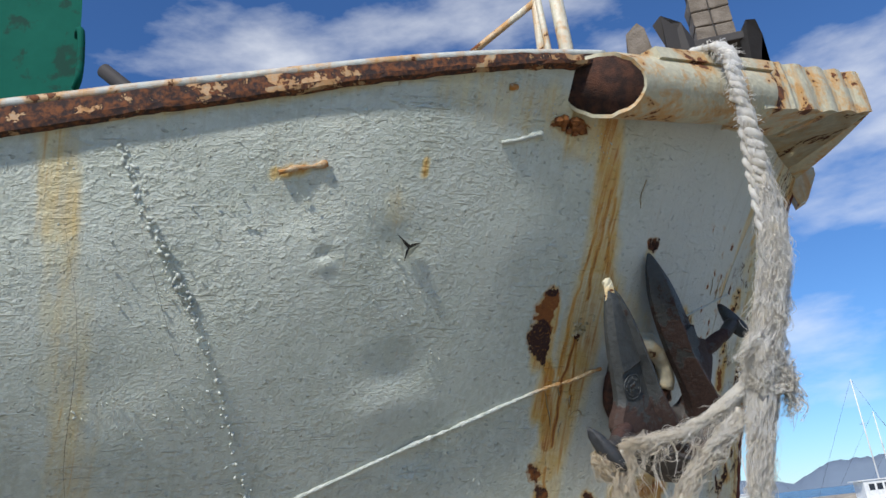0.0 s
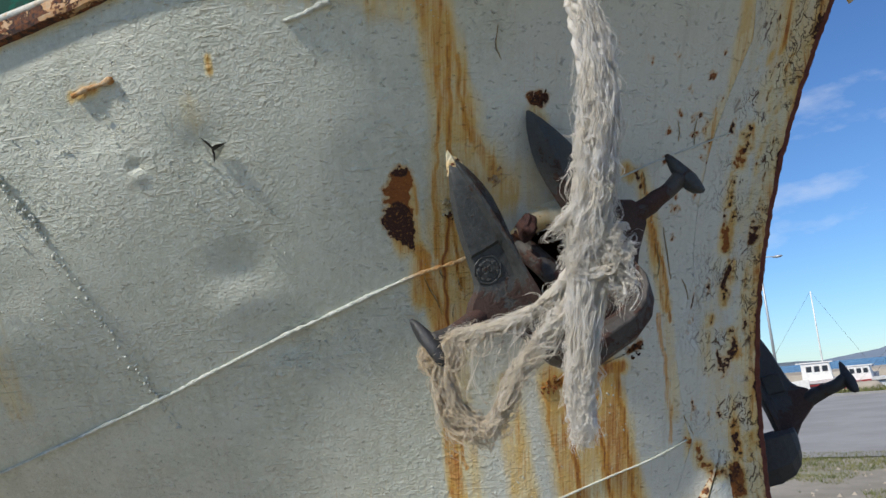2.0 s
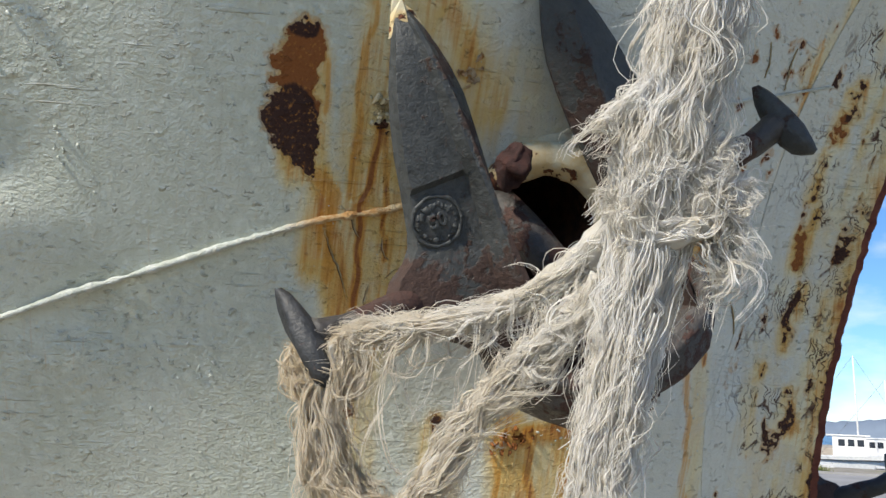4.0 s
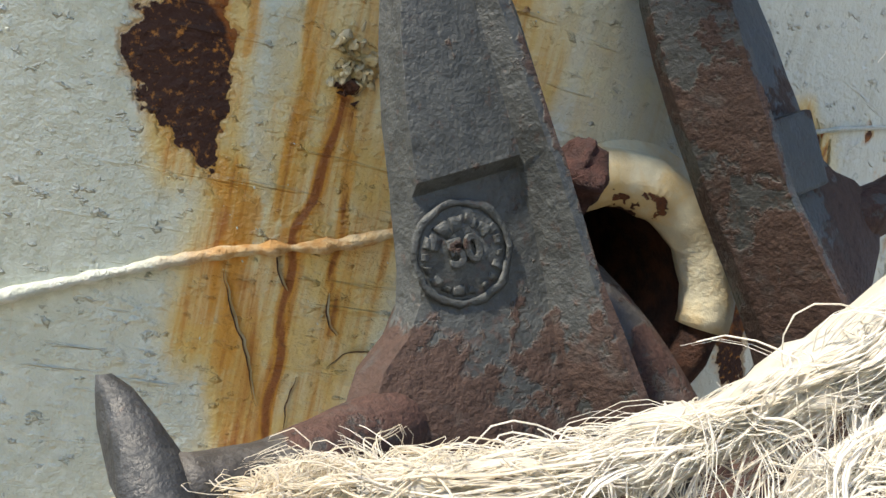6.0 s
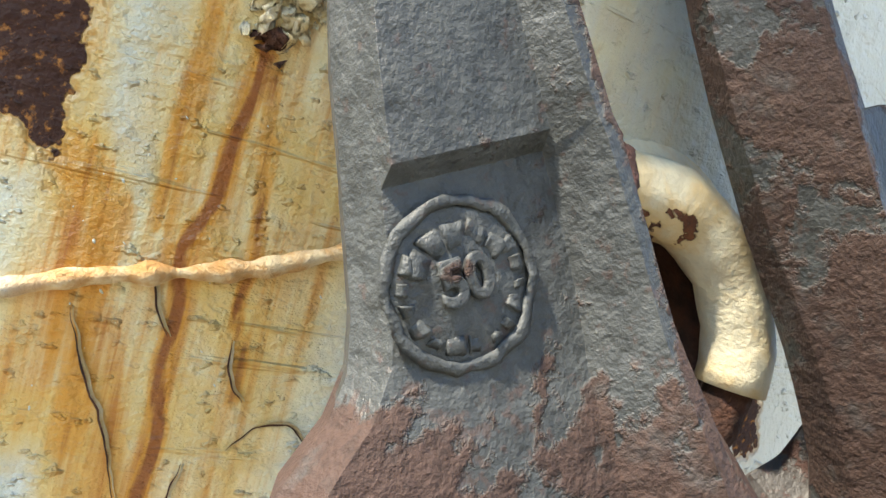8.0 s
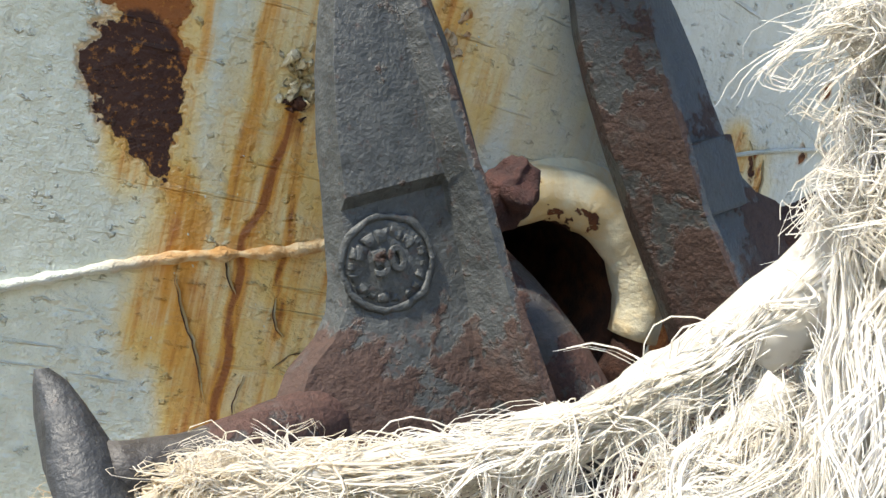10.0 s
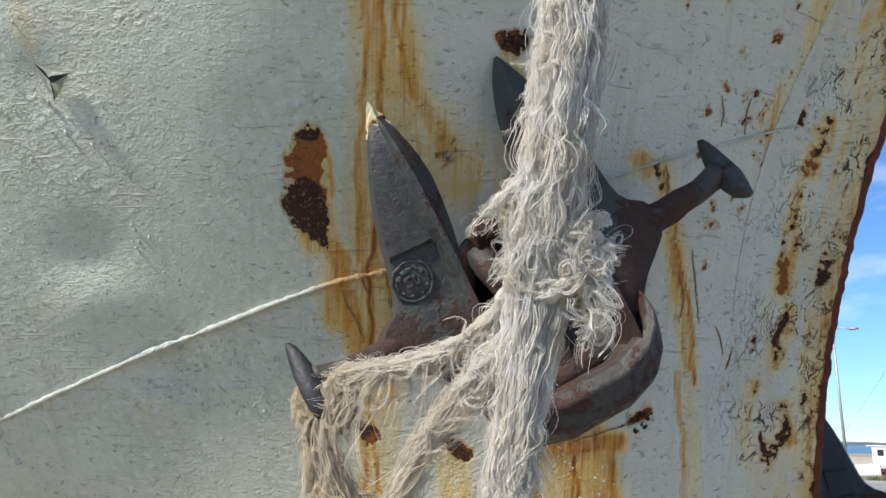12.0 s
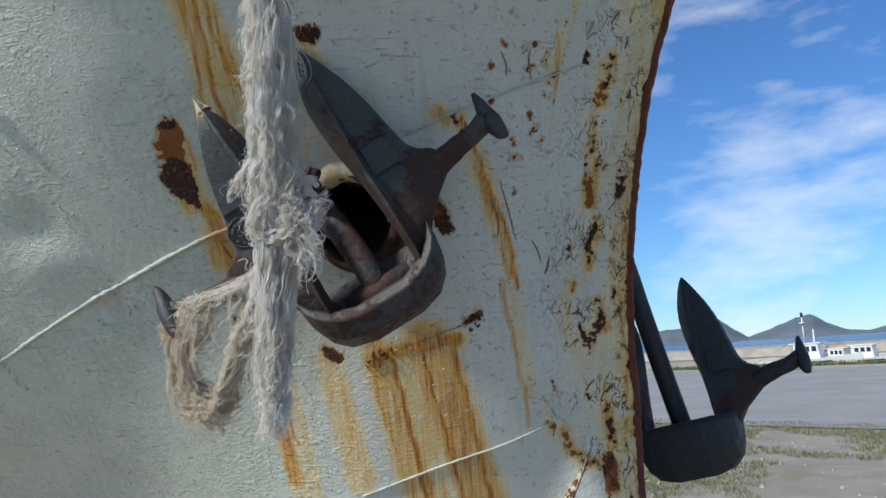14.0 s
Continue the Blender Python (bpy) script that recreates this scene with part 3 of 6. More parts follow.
# bare patches on the stem: u, z, u, z, radius, radius, dark (1) or orange-brown (-1)
STEM_HOLES = [
    (3.086, 2.56, 3.082, 2.52, 0.011, 0.013, -0.6), (3.090, 2.60, 3.092, 2.59, 0.006, 0.005, 1.0), (3.061, 2.49, 3.053, 2.41, 0.006, 0.010, 1.0), (3.066, 2.385, 3.062, 2.36, 0.006, 0.008, 1.0),
    (3.043, 2.335, 3.040, 2.285, 0.012, 0.014, -0.6), (3.062, 2.24, 3.055, 2.19, 0.004, 0.007, 1.0), (3.036, 2.175, 3.030, 2.12, 0.008, 0.006, 1.0), (2.985, 2.08, 2.980, 2.065, 0.009, 0.005, 1.0),
    (3.043, 2.04, 3.058, 1.965, 0.005, 0.014, 0.5), (3.058, 1.765, 3.068, 1.67, 0.008, 0.012, 0.6), (3.055, 1.62, 3.056, 1.55, 0.018, 0.022, -0.4), (2.945, 1.70, 2.957, 1.64, 0.012, 0.012, -0.3),
    (2.975, 1.635, 3.02, 1.585, 0.008, 0.014, -0.2), (3.115, 2.62, 3.11, 2.56, 0.008, 0.004, 1.0), (3.122, 1.86, 3.126, 1.82, 0.006, 0.004, 1.0), (3.10, 1.72, 3.104, 1.68, 0.005, 0.003, 1.0),
]
# u, z, u, z, radius, radius, softness, strength
STAINS = [
    (2.10, 2.93, 2.15, 2.80, 0.02, 0.028, 0.05, 0.95), (2.15, 2.80, 2.20, 2.60, 0.028, 0.040, 0.05, 0.92),
    (2.20, 2.62, 2.19, 2.35, 0.040, 0.060, 0.07, 0.80), (2.20, 2.38, 2.17, 2.05, 0.060, 0.035, 0.06, 0.85),
    (2.172, 2.39, 2.164, 2.12, 0.003, 0.006, 0.02, 1.15), (2.10, 2.30, 2.10, 2.20, 0.012, 0.02, 0.05, 0.9), (2.09, 2.32, 2.15, 2.11, 0.008, 0.02, 0.03, 1.05),
    (2.26, 2.50, 2.32, 2.44, 0.03, 0.03, 0.08, 0.80), (2.37, 2.46, 2.48, 2.41, 0.04, 0.04, 0.06, 0.50), (2.22, 2.60, 2.30, 2.48, 0.008, 0.012, 0.04, 1.0),
    (2.17, 2.08, 2.22, 1.55, 0.03, 0.03, 0.06, 0.62), (2.15, 1.97, 2.19, 1.6, 0.008, 0.02, 0.03, 0.95), (2.33, 1.93, 2.38, 1.6, 0.02, 0.03, 0.05, 0.75),
    (2.46, 1.95, 2.55, 1.50, 0.02, 0.035, 0.05, 0.95), (2.60, 1.95, 2.72, 1.48, 0.05, 0.05, 0.05, 0.97), (2.53, 1.93, 2.60, 1.5, 0.03, 0.02, 0.05, 0.75), (2.46, 1.93, 2.68, 1.96, 0.012, 0.012, 0.03, 1.1),
    (2.73, 2.48, 2.78, 2.34, 0.01, 0.016, 0.04, 0.8), (2.78, 2.34, 2.83, 2.12, 0.012, 0.010, 0.03, 0.95), (2.83, 2.12, 2.86, 1.80, 0.012, 0.01, 0.04, 0.6),
    (2.685, 2.49, 2.70, 2.48, 0.012, 0.012, 0.03, 1.0), (2.40, 2.62, 2.43, 2.60, 0.01, 0.006, 0.03, 0.8),
    (0.77, 2.84, 0.80, 2.62, 0.020, 0.030, 0.05, 0.66), (0.80, 2.64, 0.90, 2.00, 0.026, 0.03, 0.07, 0.50),
    (1.66, 2.95, 1.86, 2.90, 0.04, 0.03, 0.09, 0.52), (1.9, 2.93, 2.04, 2.86, 0.03, 0.04, 0.06, 0.62), (1.53, 2.69, 1.55, 2.66, 0.01, 0.02, 0.06, 0.45), (1.593, 2.78, 1.595, 2.75, 0.002, 0.004, 0.015, 0.95),
    (0.5, 2.79, 1.9, 3.03, 0.006, 0.008, 0.03, 0.62), (1.24, 2.74, 1.30, 2.75, 0.008, 0.006, 0.02, 0.85),
    (3.00, 2.62, 2.97, 2.42, 0.01, 0.01, 0.05, 0.75), (3.04, 2.45, 2.98, 2.20, 0.02, 0.02, 0.05, 0.70), (2.97, 2.06, 2.94, 1.72, 0.02, 0.03, 0.06, 0.75), (3.06, 2.9, 3.05, 1.55, 0.03, 0.03, 0.05, 0.72),
    (2.94, 1.70, 2.97, 1.48, 0.02, 0.02, 0.05, 1.0), (2.97, 2.60, 3.02, 2.66, 0.02, 0.02, 0.05, 0.6), (2.05, 2.46, 2.06, 2.34, 0.03, 0.03, 0.035, 0.85),
]
# dark (1) and orange-brown (-1) scale on bare steel
SCABS = [
    (2.05, 2.49, 2.045, 2.42, 0.05, 0.05, -0.55), (2.034, 2.384, 2.044, 2.372, 0.040, 0.036, 1.0), (2.05, 2.36, 2.085, 2.315, 0.028, 0.014, 1.0), (2.040, 2.510, 2.052, 2.506, 0.012, 0.010, 0.9),
]
# thin runs of rust water: line, half width, strength
RUNS = [
    (((2.173, 2.389), (2.171, 2.341), (2.167, 2.306), (2.158, 2.278), (2.158, 2.247), (2.159, 2.223), (2.168, 2.184), (2.166, 2.10)), 0.0018, 1.1),
    (((2.178, 2.386), (2.189, 2.344), (2.193, 2.307), (2.203, 2.281), (2.199, 2.253), (2.206, 2.205)), 0.0012, 0.85),
    (((2.150, 2.72), (2.154, 2.624), (2.143, 2.513), (2.136, 2.445), (2.137, 2.407), (2.146, 2.358), (2.140, 2.328), (2.144, 2.291)), 0.0022, 0.62),
    (((2.175, 2.76), (2.182, 2.66), (2.176, 2.576), (2.186, 2.49)), 0.0030, 0.75), (((2.20, 2.74), (2.21, 2.64), (2.235, 2.56)), 0.0020, 0.70),
    (((2.093, 2.313), (2.115, 2.290), (2.107, 2.266), (2.113, 2.217), (2.117, 2.177)), 0.010, 0.52),
    (((2.052, 2.51), (2.085, 2.46), (2.088, 2.40)), 0.0020, 0.50),
    (((2.50, 1.945), (2.53, 1.75), (2.56, 1.50)), 0.006, 0.75), (((2.58, 1.955), (2.62, 1.74), (2.66, 1.50)), 0.003, 0.85), (((2.66, 1.965), (2.69, 1.78), (2.735, 1.50)), 0.007, 0.70), (((2.44, 1.93), (2.47, 1.75)), 0.003, 0.6),
    (((2.735, 2.48), (2.76, 2.41), (2.79, 2.33), (2.80, 2.25)), 0.0022, 0.85), (((2.80, 2.30), (2.83, 2.20), (2.84, 2.08)), 0.0025, 0.8), (((2.77, 2.36), (2.785, 2.31)), 0.0030, 0.7), (((2.80, 2.10), (2.83, 1.90), (2.85, 1.72)), 0.006, 0.42),
    (((2.16, 2.04), (2.18, 1.90), (2.21, 1.70)), 0.003, 0.7), (((2.95, 1.70), (2.965, 1.60), (2.98, 1.48)), 0.004, 0.9), (((2.98, 2.66), (2.975, 2.56), (2.99, 2.45)), 0.003, 0.6),
]
HULL_THING = build_hull()


# ---- ground, water and distance ----
GROUND_Z = 0.25


def polar(az, dist, z=GROUND_Z):
    return Vector((1.5 + dist * math.sin(radians(az)), 1.0 + dist * math.cos(radians(az)), z))


def sheet(name, quads, material, label, category, kind="structure"):
    bm = bmesh.new()
    for q in quads:
        bm.faces.new([bm.verts.new(p) for p in q])
    ob = part(name, bm, material, None)
    return tagged(ob, label, category, "", kind)


def build_ground():
    bm = bmesh.new()
    n = 44
    rows = [[bm.verts.new((x, y, GROUND_Z + 0.012 * noise.noise(Vector((x * 0.6, y * 0.6, 0))))) for x in np.linspace(-30, 30, n)] for y in np.linspace(-30, 16.5, n)]
    for a, b in zip(rows, rows[1:]):
        for i in range(n - 1):
            bm.faces.new((a[i], a[i + 1], b[i + 1], b[i]))
    tagged(part("ground", bm, GROUND, None), "pale gravel and dry earth with patches of weeds", "ground", "", "structure")
    sheet("ground_far", [[(-600, -600, GROUND_Z - 0.03), (600, -600, GROUND_Z - 0.03), (600, 52, GROUND_Z - 0.03), (-600, 52, GROUND_Z - 0.03)]], GROUND, "bare earth round the boatyard", "ground")
    sheet("road", [[(-90, 16.5, GROUND_Z + 0.02), (90, 15.5, GROUND_Z + 0.02), (90, 41.5, GROUND_Z + 0.02), (-90, 41.5, GROUND_Z + 0.02)]], CONCRETE, "wide pale worn concrete quay apron", "road")
    sheet("water", [[(-5000, 48, GROUND_Z - 0.6), (5000, 48, GROUND_Z - 0.6), (5000, 4800, GROUND_Z - 0.6), (-5000, 4800, GROUND_Z - 0.6)]], SEA, "dark blue harbour and open sea", "water")


build_ground()


def build_hills():
    """Far ridges: heights in degrees over the horizon, by bearing."""
    for name, dist, mat, knots, label in (
        ("headland_hills", 1500, HILL, ((-42, 0.2), (-38, 0.5), (-35, 0.95), (-32, 1.05), (-30.2, 1.5), (-29.4, 0.9), (-28.4, 0.16), (-27.3, 0.5), (-26, 0.95), (-25.2, 1.3), (-24.2, 1.36), (-23.4, 0.75), (-22.3, 0.25), (-21, 0.12), (-19.7, 0.45), (-18.6, 0.28), (-16.4, 0.16), (-14, 0.14), (-12, 0.02)), "rocky grey-blue island hills across the water"),
        ("far_ridge", 2600, HILLFAR_HAZY, ((-16, 0.03), (-12.7, 0.05), (-9.4, 0.45), (-7.4, 0.8), (-4.3, 1.0), (-1.3, 1.35), (3.2, 1.35), (5, 0.95), (9, 0.95), (11, 0.4), (13.4, 1.5), (17, 1.5), (24, 1.2), (40, 0.6), (60, 0.3)), "long hazy blue table ridge beyond the bay")):
        bm = bmesh.new()
        az = np.arange(knots[0][0], knots[-1][0] + 0.01, 0.22)
        el = np.interp(az, [k[0] for k in knots], [k[1] for k in knots])
        rows = []
        for a, e in zip(az, el):
            h = dist * math.tan(radians(e)) * (1 + 0.10 * noise.noise(Vector((a * 2.1, 0, 0))) + 0.05 * noise.noise(Vector((a * 7, 1, 0)))) + 2.0
            rows.append([bm.verts.new(polar(a, dist + o, GROUND_Z - 0.6 + h * f + h * 0.12 * noise.noise(Vector((a * 3, f * 4, 2))) * (0 < f < 1))) for o, f in ((-160, 0.0), (-120, 0.35), (-60, 0.75), (0, 1.0), (150, 0.0))])
        for a, b in zip(rows, rows[1:]):
            for i in range(4):
                bm.faces.new((a[i], b[i], b[i + 1], a[i + 1]))
        tagged(part(name, bm, mat, None, smooth=True), label, "hills", "", "structure")
    # low stone mole between basin and sea
    bm = bmesh.new()
    for y0, y1, x0, x1, h in ((95, 112, -140, 60, 0.55), (48.5, 52, -120, -19, 0.35), (62, 66, 2, 60, 0.35)):
        k = int((x1 - x0) / 1.2)
        rows = []
        for i in range(k + 1):
            x = x0 + (x1 - x0) * i / k
            w = 0.25 * noise.noise(Vector((x * 0.7, y0, 0)))
            rows.append([bm.verts.new(p) for p in ((x, y0, GROUND_Z - 1.2), (x, y0 + 0.8, GROUND_Z + h * 0.7 + w), (x, y0 + 2.0, GROUND_Z + h + w * 0.5), (x, y1, GROUND_Z + h), (x, y1 + 3, GROUND_Z - 1.2))])
        for a, b in zip(rows, rows[1:]):
            for i in range(4):
                bm.faces.new((a[i], b[i], b[i + 1], a[i + 1]))
    tagged(part("stone_mole", bm, STONE, None), "low brown stone breakwater along the basin", "breakwater", "", "structure")


build_hills()


# ---- the rail and the fender tube on the bow ----
def build_rail():
    rail = thing("bulwark_rail", "rusty bulwark rail with chipped cream paint and a pipe capping", "rail")
    us = np.arange(-1.2, 2.045, 0.02)
    band, cap = [], []
    for u in us:
        z = float(rail_z(u))
        w = 0.004 * noise.noise(Vector((u * 12, 0, 0))) + 0.003 * noise.noise(Vector((u * 40, 5, 0)))
        t = float(np.interp(u, (0.67, 1.95), (1.0, 0.5)))
        n = skin_normal(u, z)
        n = Vector((n.x, n.y, 0)).normalized()
        p = skin(u, z)
        q = p + Vector((0, 0, -0.012 + w))
        band.append([q - n * 0.02, q + n * (0.020 + w), q + n * 0.024 + Vector((0, 0, 0.016 * t)), q + n * (0.012 + w) + Vector((0, 0, 0.022 * t)), q + n * (0.014 + w) + Vector((0, 0, 0.066 * t)), q - n * 0.02 + Vector((0, 0, 0.070 * t))])
        cap.append(p + n * 0.004 + Vector((0, 0, 0.078 * t - 0.012)))
    bm = bmesh.new()
    loft(bm, band)
    part("rail_band", bm, RAIL, rail)
    bm = bmesh.new()
    loft(bm, sweep_rings(cap, [0.017 - 0.006 * i / len(cap) for i in range(len(cap))], 10))
    part("capping_pipe", bm, RAILCAP, rail, "weathered pale pipe capping", smooth=True)
    return rail


A0, AD = Vector((0.745, 2.100, 2.957)), Vector((0.696, 0.607, 0.117))
ASIDE = Vector((0.607, -0.696, 0)).normalized()


def build_fender():
    tube = thing("bow_fender_tube", "large cream-painted steel fender tube, rusty, open end", "fender tube")
    d = AD.normalized()
    up = ASIDE.cross(d) * -1
    if up.z < 0:
        up = -up
    n = 28

    def ring(s, ry, rz, off=0.0):
        c = A0 + AD * s + ASIDE * off
        out = []
        for k in range(n):
            a = 2 * math.pi * k / n
            w = 1 + 0.018 * noise.noise(Vector((s * 9, math.cos(a) * 2, math.sin(a) * 2)))
            out.append(c + (ASIDE * math.cos(a) * ry + up * math.sin(a) * rz) * w)
        return out
    # the mouth is cut on the slant, outwards and down
    def slant(k):
        return 0.070 * math.cos(2 * math.pi * k / n) - 0.030 * math.sin(2 * math.pi * k / n)
    bm = bmesh.new()
    rings = []
    for s in np.concatenate([[0.0, 0.09], np.linspace(0.12, 0.66, 18)]):
        rings.append([p + AD * (slant(k) * max(0.0, 1 - s / 0.3)) for k, p in enumerate(ring(s, 0.087, 0.087))])
    for k in range(n):
        rings[0][k] = rings[0][k] + noise.noise_vector(Vector((k * 0.9, 0, 0))) * 0.005
    loft(bm, rings, caps=False)
    inner = [[p + AD * (slant(k) * max(0.0, 1 - s / 0.3)) for k, p in enumerate(ring(s, 0.075, 0.075))] for s in (0.0, 0.13, 0.2, 0.3, 0.45)]
    for k in range(n):
        inner[0][k] = rings[0][k] + (A0 + AD * slant(k) - rings[0][k]).normalized() * 0.010
    loft(bm, [rings[0], inner[0]], caps=False)
    part("tube_wall", bm, TUBE, tube, smooth=True)
    bm = bmesh.new()
    loft(bm, inner)
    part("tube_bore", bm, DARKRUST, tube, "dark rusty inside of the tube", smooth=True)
    # saddle plate over the top with a lip
    bm = bmesh.new()
    rings = []
    for s in np.linspace(0.17, 0.68, 16):
        c = A0 + AD * s
        w = 0.003 * noise.noise(Vector((s * 15, 0, 0)))
        rings.append([c + ASIDE * 0.070 + up * (0.048 + w), c + ASIDE * 0.082 + up * 0.050, c + ASIDE * 0.074 + up * 0.088, c - ASIDE * 0.0 + up * 0.102, c - ASIDE * 0.10 + up * 0.100, c - ASIDE * 0.10 + up * 0.06, c + up * 0.06])
    loft(bm, rings)
    part("saddle_plate", bm, TUBE, tube)
    # boxed bow plate, ribbed
    bm = bmesh.new()
    rings = []
    for i, s in enumerate(np.linspace(0.60, 1.19, 40)):
        c = A0 + AD * s
        f = (s - 0.60) / 0.59
        rib = 0.006 * math.sin(f * 34) * (f > 0.25) + 0.004 * noise.noise(Vector((s * 30, 0, 0)))
        lo = -0.072 + 0.012 * f + 0.010 * noise.noise(Vector((s * 18, 4, 0)))
        hi = 0.096 - 0.006 * f
        o = 0.062 + 0.006 * f + rib
        rings.append([c + ASIDE * o + up * lo, c + ASIDE * (o + 0.004) + up * 0.02, c + ASIDE * o + up * hi, c - ASIDE * 0.14 + up * hi, c - ASIDE * 0.14 + up * (lo + 0.02)])
    loft(bm, rings)
    part("boxed_plate", bm, TUBE, tube)
    # the blunt nose turns to the far side
    e = A0 + AD * 1.19 + ASIDE * 0.066
    far = Vector((1.30, 3.62, e.z))
    bm = bmesh.new()
    rings = []
    for f in np.linspace(0, 1, 12):
        c = e.lerp(far, f) + Vector((0.05 * math.sin(math.pi * f), 0, 0))
        rings.append([c + Vector((0, 0, -0.06)), c + Vector((0.004, 0, 0.09)), c + Vector((-0.15, 0, 0.09)), c + Vector((-0.15, 0, -0.05))])
    loft(bm, rings)
    part("nose_plate", bm, TUBE, tube)
    # soffit under the overhang, back to the stem
    bm = bmesh.new()
    near = [A0 + AD * s + ASIDE * 0.05 + Vector((0, 0, -0.062)) for s in np.linspace(0.55, 1.19, 12)]
    back = []
    for s in np.linspace(0, 1, 12):
        u = 2.55 + (3.30 - 2.55) * s
        z = 3.035 + 0.03 * s
        p = skin(u, z, -0.03)
        back.append(Vector((min(p.x, float(stem_x(z)) - 0.03), min(p.y, 3.26), z - 0.02)))
    a = [bm.verts.new(p) for p in near]
    b = [bm.verts.new(p) for p in back]
    for i in range(11):
        bm.faces.new((a[i], a[i + 1], b[i + 1], b[i]))
    bmesh.ops.solidify(bm, geom=bm.faces[:], thickness=0.006)
    part("soffit", bm, LIP, tube, "grey underside of the bow overhang")
    # bracket knee under the overhang at the stem
    bm = bmesh.new()
    x0 = float(stem_x(3.02))
    loft(bm, [[(x0 - 0.02, y, 2.93), (x0 + 0.02, y, 2.95), (x0 + 0.07, y, 3.045), (x0 + 0.07, y, 3.075), (x0 - 0.05, y, 3.075)] for y in (3.27, 3.33)])
    part("knee", bm, TUBE, tube)
    # torn rusty lumps beside the mouth
    bm = bmesh.new()
    for k in range(26):
        u, z = 1.93 + 0.10 * random.random(), 2.872 + 0.03 * random.random()
        m = Matrix.Translation(skin(u, z, 0.004)) @ Matrix.Scale(0.006 + 0.009 * random.random(), 4)
        bmesh.ops.create_icosphere(bm, subdivisions=1, radius=1.0, matrix=m)
    part("weld_lumps", bm, ORANGERUST, tube, "orange crusts of rust")
    return tube


build_rail()
build_fender()


# ---- weld beads and scabs on the plating ----
def build_beads():
    def bead(name, pts, r, material, label, step=0.006, wob=0.35, group=""):
        path, dense = smooth_path([(u, z, 0) for u, z in pts], 60), []
        total = sum((b - a).length for a, b in zip(path, path[1:]))
        k = max(8, int(total / step))
        for p in smooth_path([(u, z, 0) for u, z in pts], k):
            w = noise.noise(Vector((p.x * 60, p.y * 60, 0)))
            q = noise.noise(Vector((p.x * 9, p.y * 9, 3)))
            dense.append((skin(p.x, p.y + 0.0018 * q, 0.0030), r * (1 + wob * w + 0.25 * q)))
        bm = bmesh.new()
        loft(bm, sweep_rings([d[0] for d in dense], [d[1] for d in dense], 8))
        part(name, bm, material, HULL_THING, label, smooth=True)
    bead("weld_bead", [(0.6, 1.752), (0.768, 1.806), (1.296, 1.975), (1.673, 2.113), (1.90, 2.19), (2.03, 2.236), (2.075, 2.25), (2.12, 2.262), (2.20, 2.278), (2.26, 2.30), (2.30, 2.31)], 0.0056, BEAD, "pale raised weld bead", 0.004, 0.75)
    bead("weld_bead", [(2.60, 2.447), (2.78, 2.515), (2.931, 2.567), (3.10, 2.63)], 0.0026, BEAD, "pale raised weld bead")
    bead("weld_bead", [(2.38, 1.553), (2.64, 1.637), (2.79, 1.679), (2.90, 1.722)], 0.0030, BEAD, "pale raised weld bead")
    bead("scab", [(1.243, 2.742), (1.28, 2.752), (1.32, 2.757), (1.352, 2.764)], 0.0075, BEADRUST, "crusty strip of rust and old paint", 0.004, 0.6)
    bead("scab", [(1.786, 2.833), (1.83, 2.842), (1.87, 2.855), (1.897, 2.861)], 0.0070, BEAD, "crusty strip of old paint", 0.004, 0.6)
    bead("scab", [(1.778, 2.957), (1.80, 2.958)], 0.008, BEADRUST, "crusty strip of rust", 0.004, 0.6)
    # lumpy upright weld between two plates
    bm = bmesh.new()
    line = smooth_path([(0.904, 2.80, 0), (0.942, 2.706, 0), (1.032, 2.528, 0), (1.101, 2.434, 0), (1.204, 2.216, 0), (1.297, 2.041, 0), (1.36, 1.90, 0)], 150)
    for p in line:
        for _ in range(2):
            if random.random() < 0.62:
                s = 0.0028 + 0.0042 * random.random() ** 2.0
                q = skin(p.x + random.gauss(0, 0.007), p.y + random.gauss(0, 0.004), -0.0008)
                m = Matrix.Translation(q) @ Euler((random.random() * 3, random.random() * 3, random.random() * 3)).to_matrix().to_4x4() @ Matrix.Diagonal((s * 1.5, s, s * 0.8, 1))
                bmesh.ops.create_icosphere(bm, subdivisions=1, radius=1.0, matrix=m)
    for v in bm.verts:
        v.co = fuzz(v.co, 160, 0.002)
    part("lumpy_weld", bm, BEAD2, HULL_THING, "lumpy upright weld under paint", smooth=True)
    # single blisters and runs of paint
    bm = bmesh.new()
    made, blobs = 0, []
    while made < 2600:
        u, z = random.uniform(0.6, 3.0), random.uniform(1.55, 2.95)
        if math.hypot(u - HAWSE_U, z - HAWSE_Z) < 0.17 or z > float(rail_z(u)) - 0.05:
            continue
        d = noise.noise(Vector((u * 5.5, z * 6.5, 1))) + 0.7 * noise.noise(Vector((u * 17, z * 17, 5)))
        if d < 0.18 and random.random() > 0.10:
            continue
        made += 1
        if any(capsule(u, z, *c) > -0.02 for c in CHIPS):
            continue
        near = 1.95 < u < 2.45 and 2.0 < z < 2.6
        s = (0.0010 + 0.0026 * random.random() ** 3) * (0.45 if near else 1.0)
        m = Matrix.Translation(skin(u, z, -0.45 * s)) @ Euler((0, random.uniform(0.2, 1.2), random.random() * 3)).to_matrix().to_4x4() @ Matrix.Diagonal((s * random.uniform(1, 2.8), s, s * 0.8, 1))
        blobs.append(m)
    ball = bmesh.new()
    bmesh.ops.create_icosphere(ball, subdivisions=1, radius=1.0)
    bv, bf = [v.co.copy() for v in ball.verts], [[v.index for v in f.verts] for f in ball.faces]
    ball.free()
    bm.free()
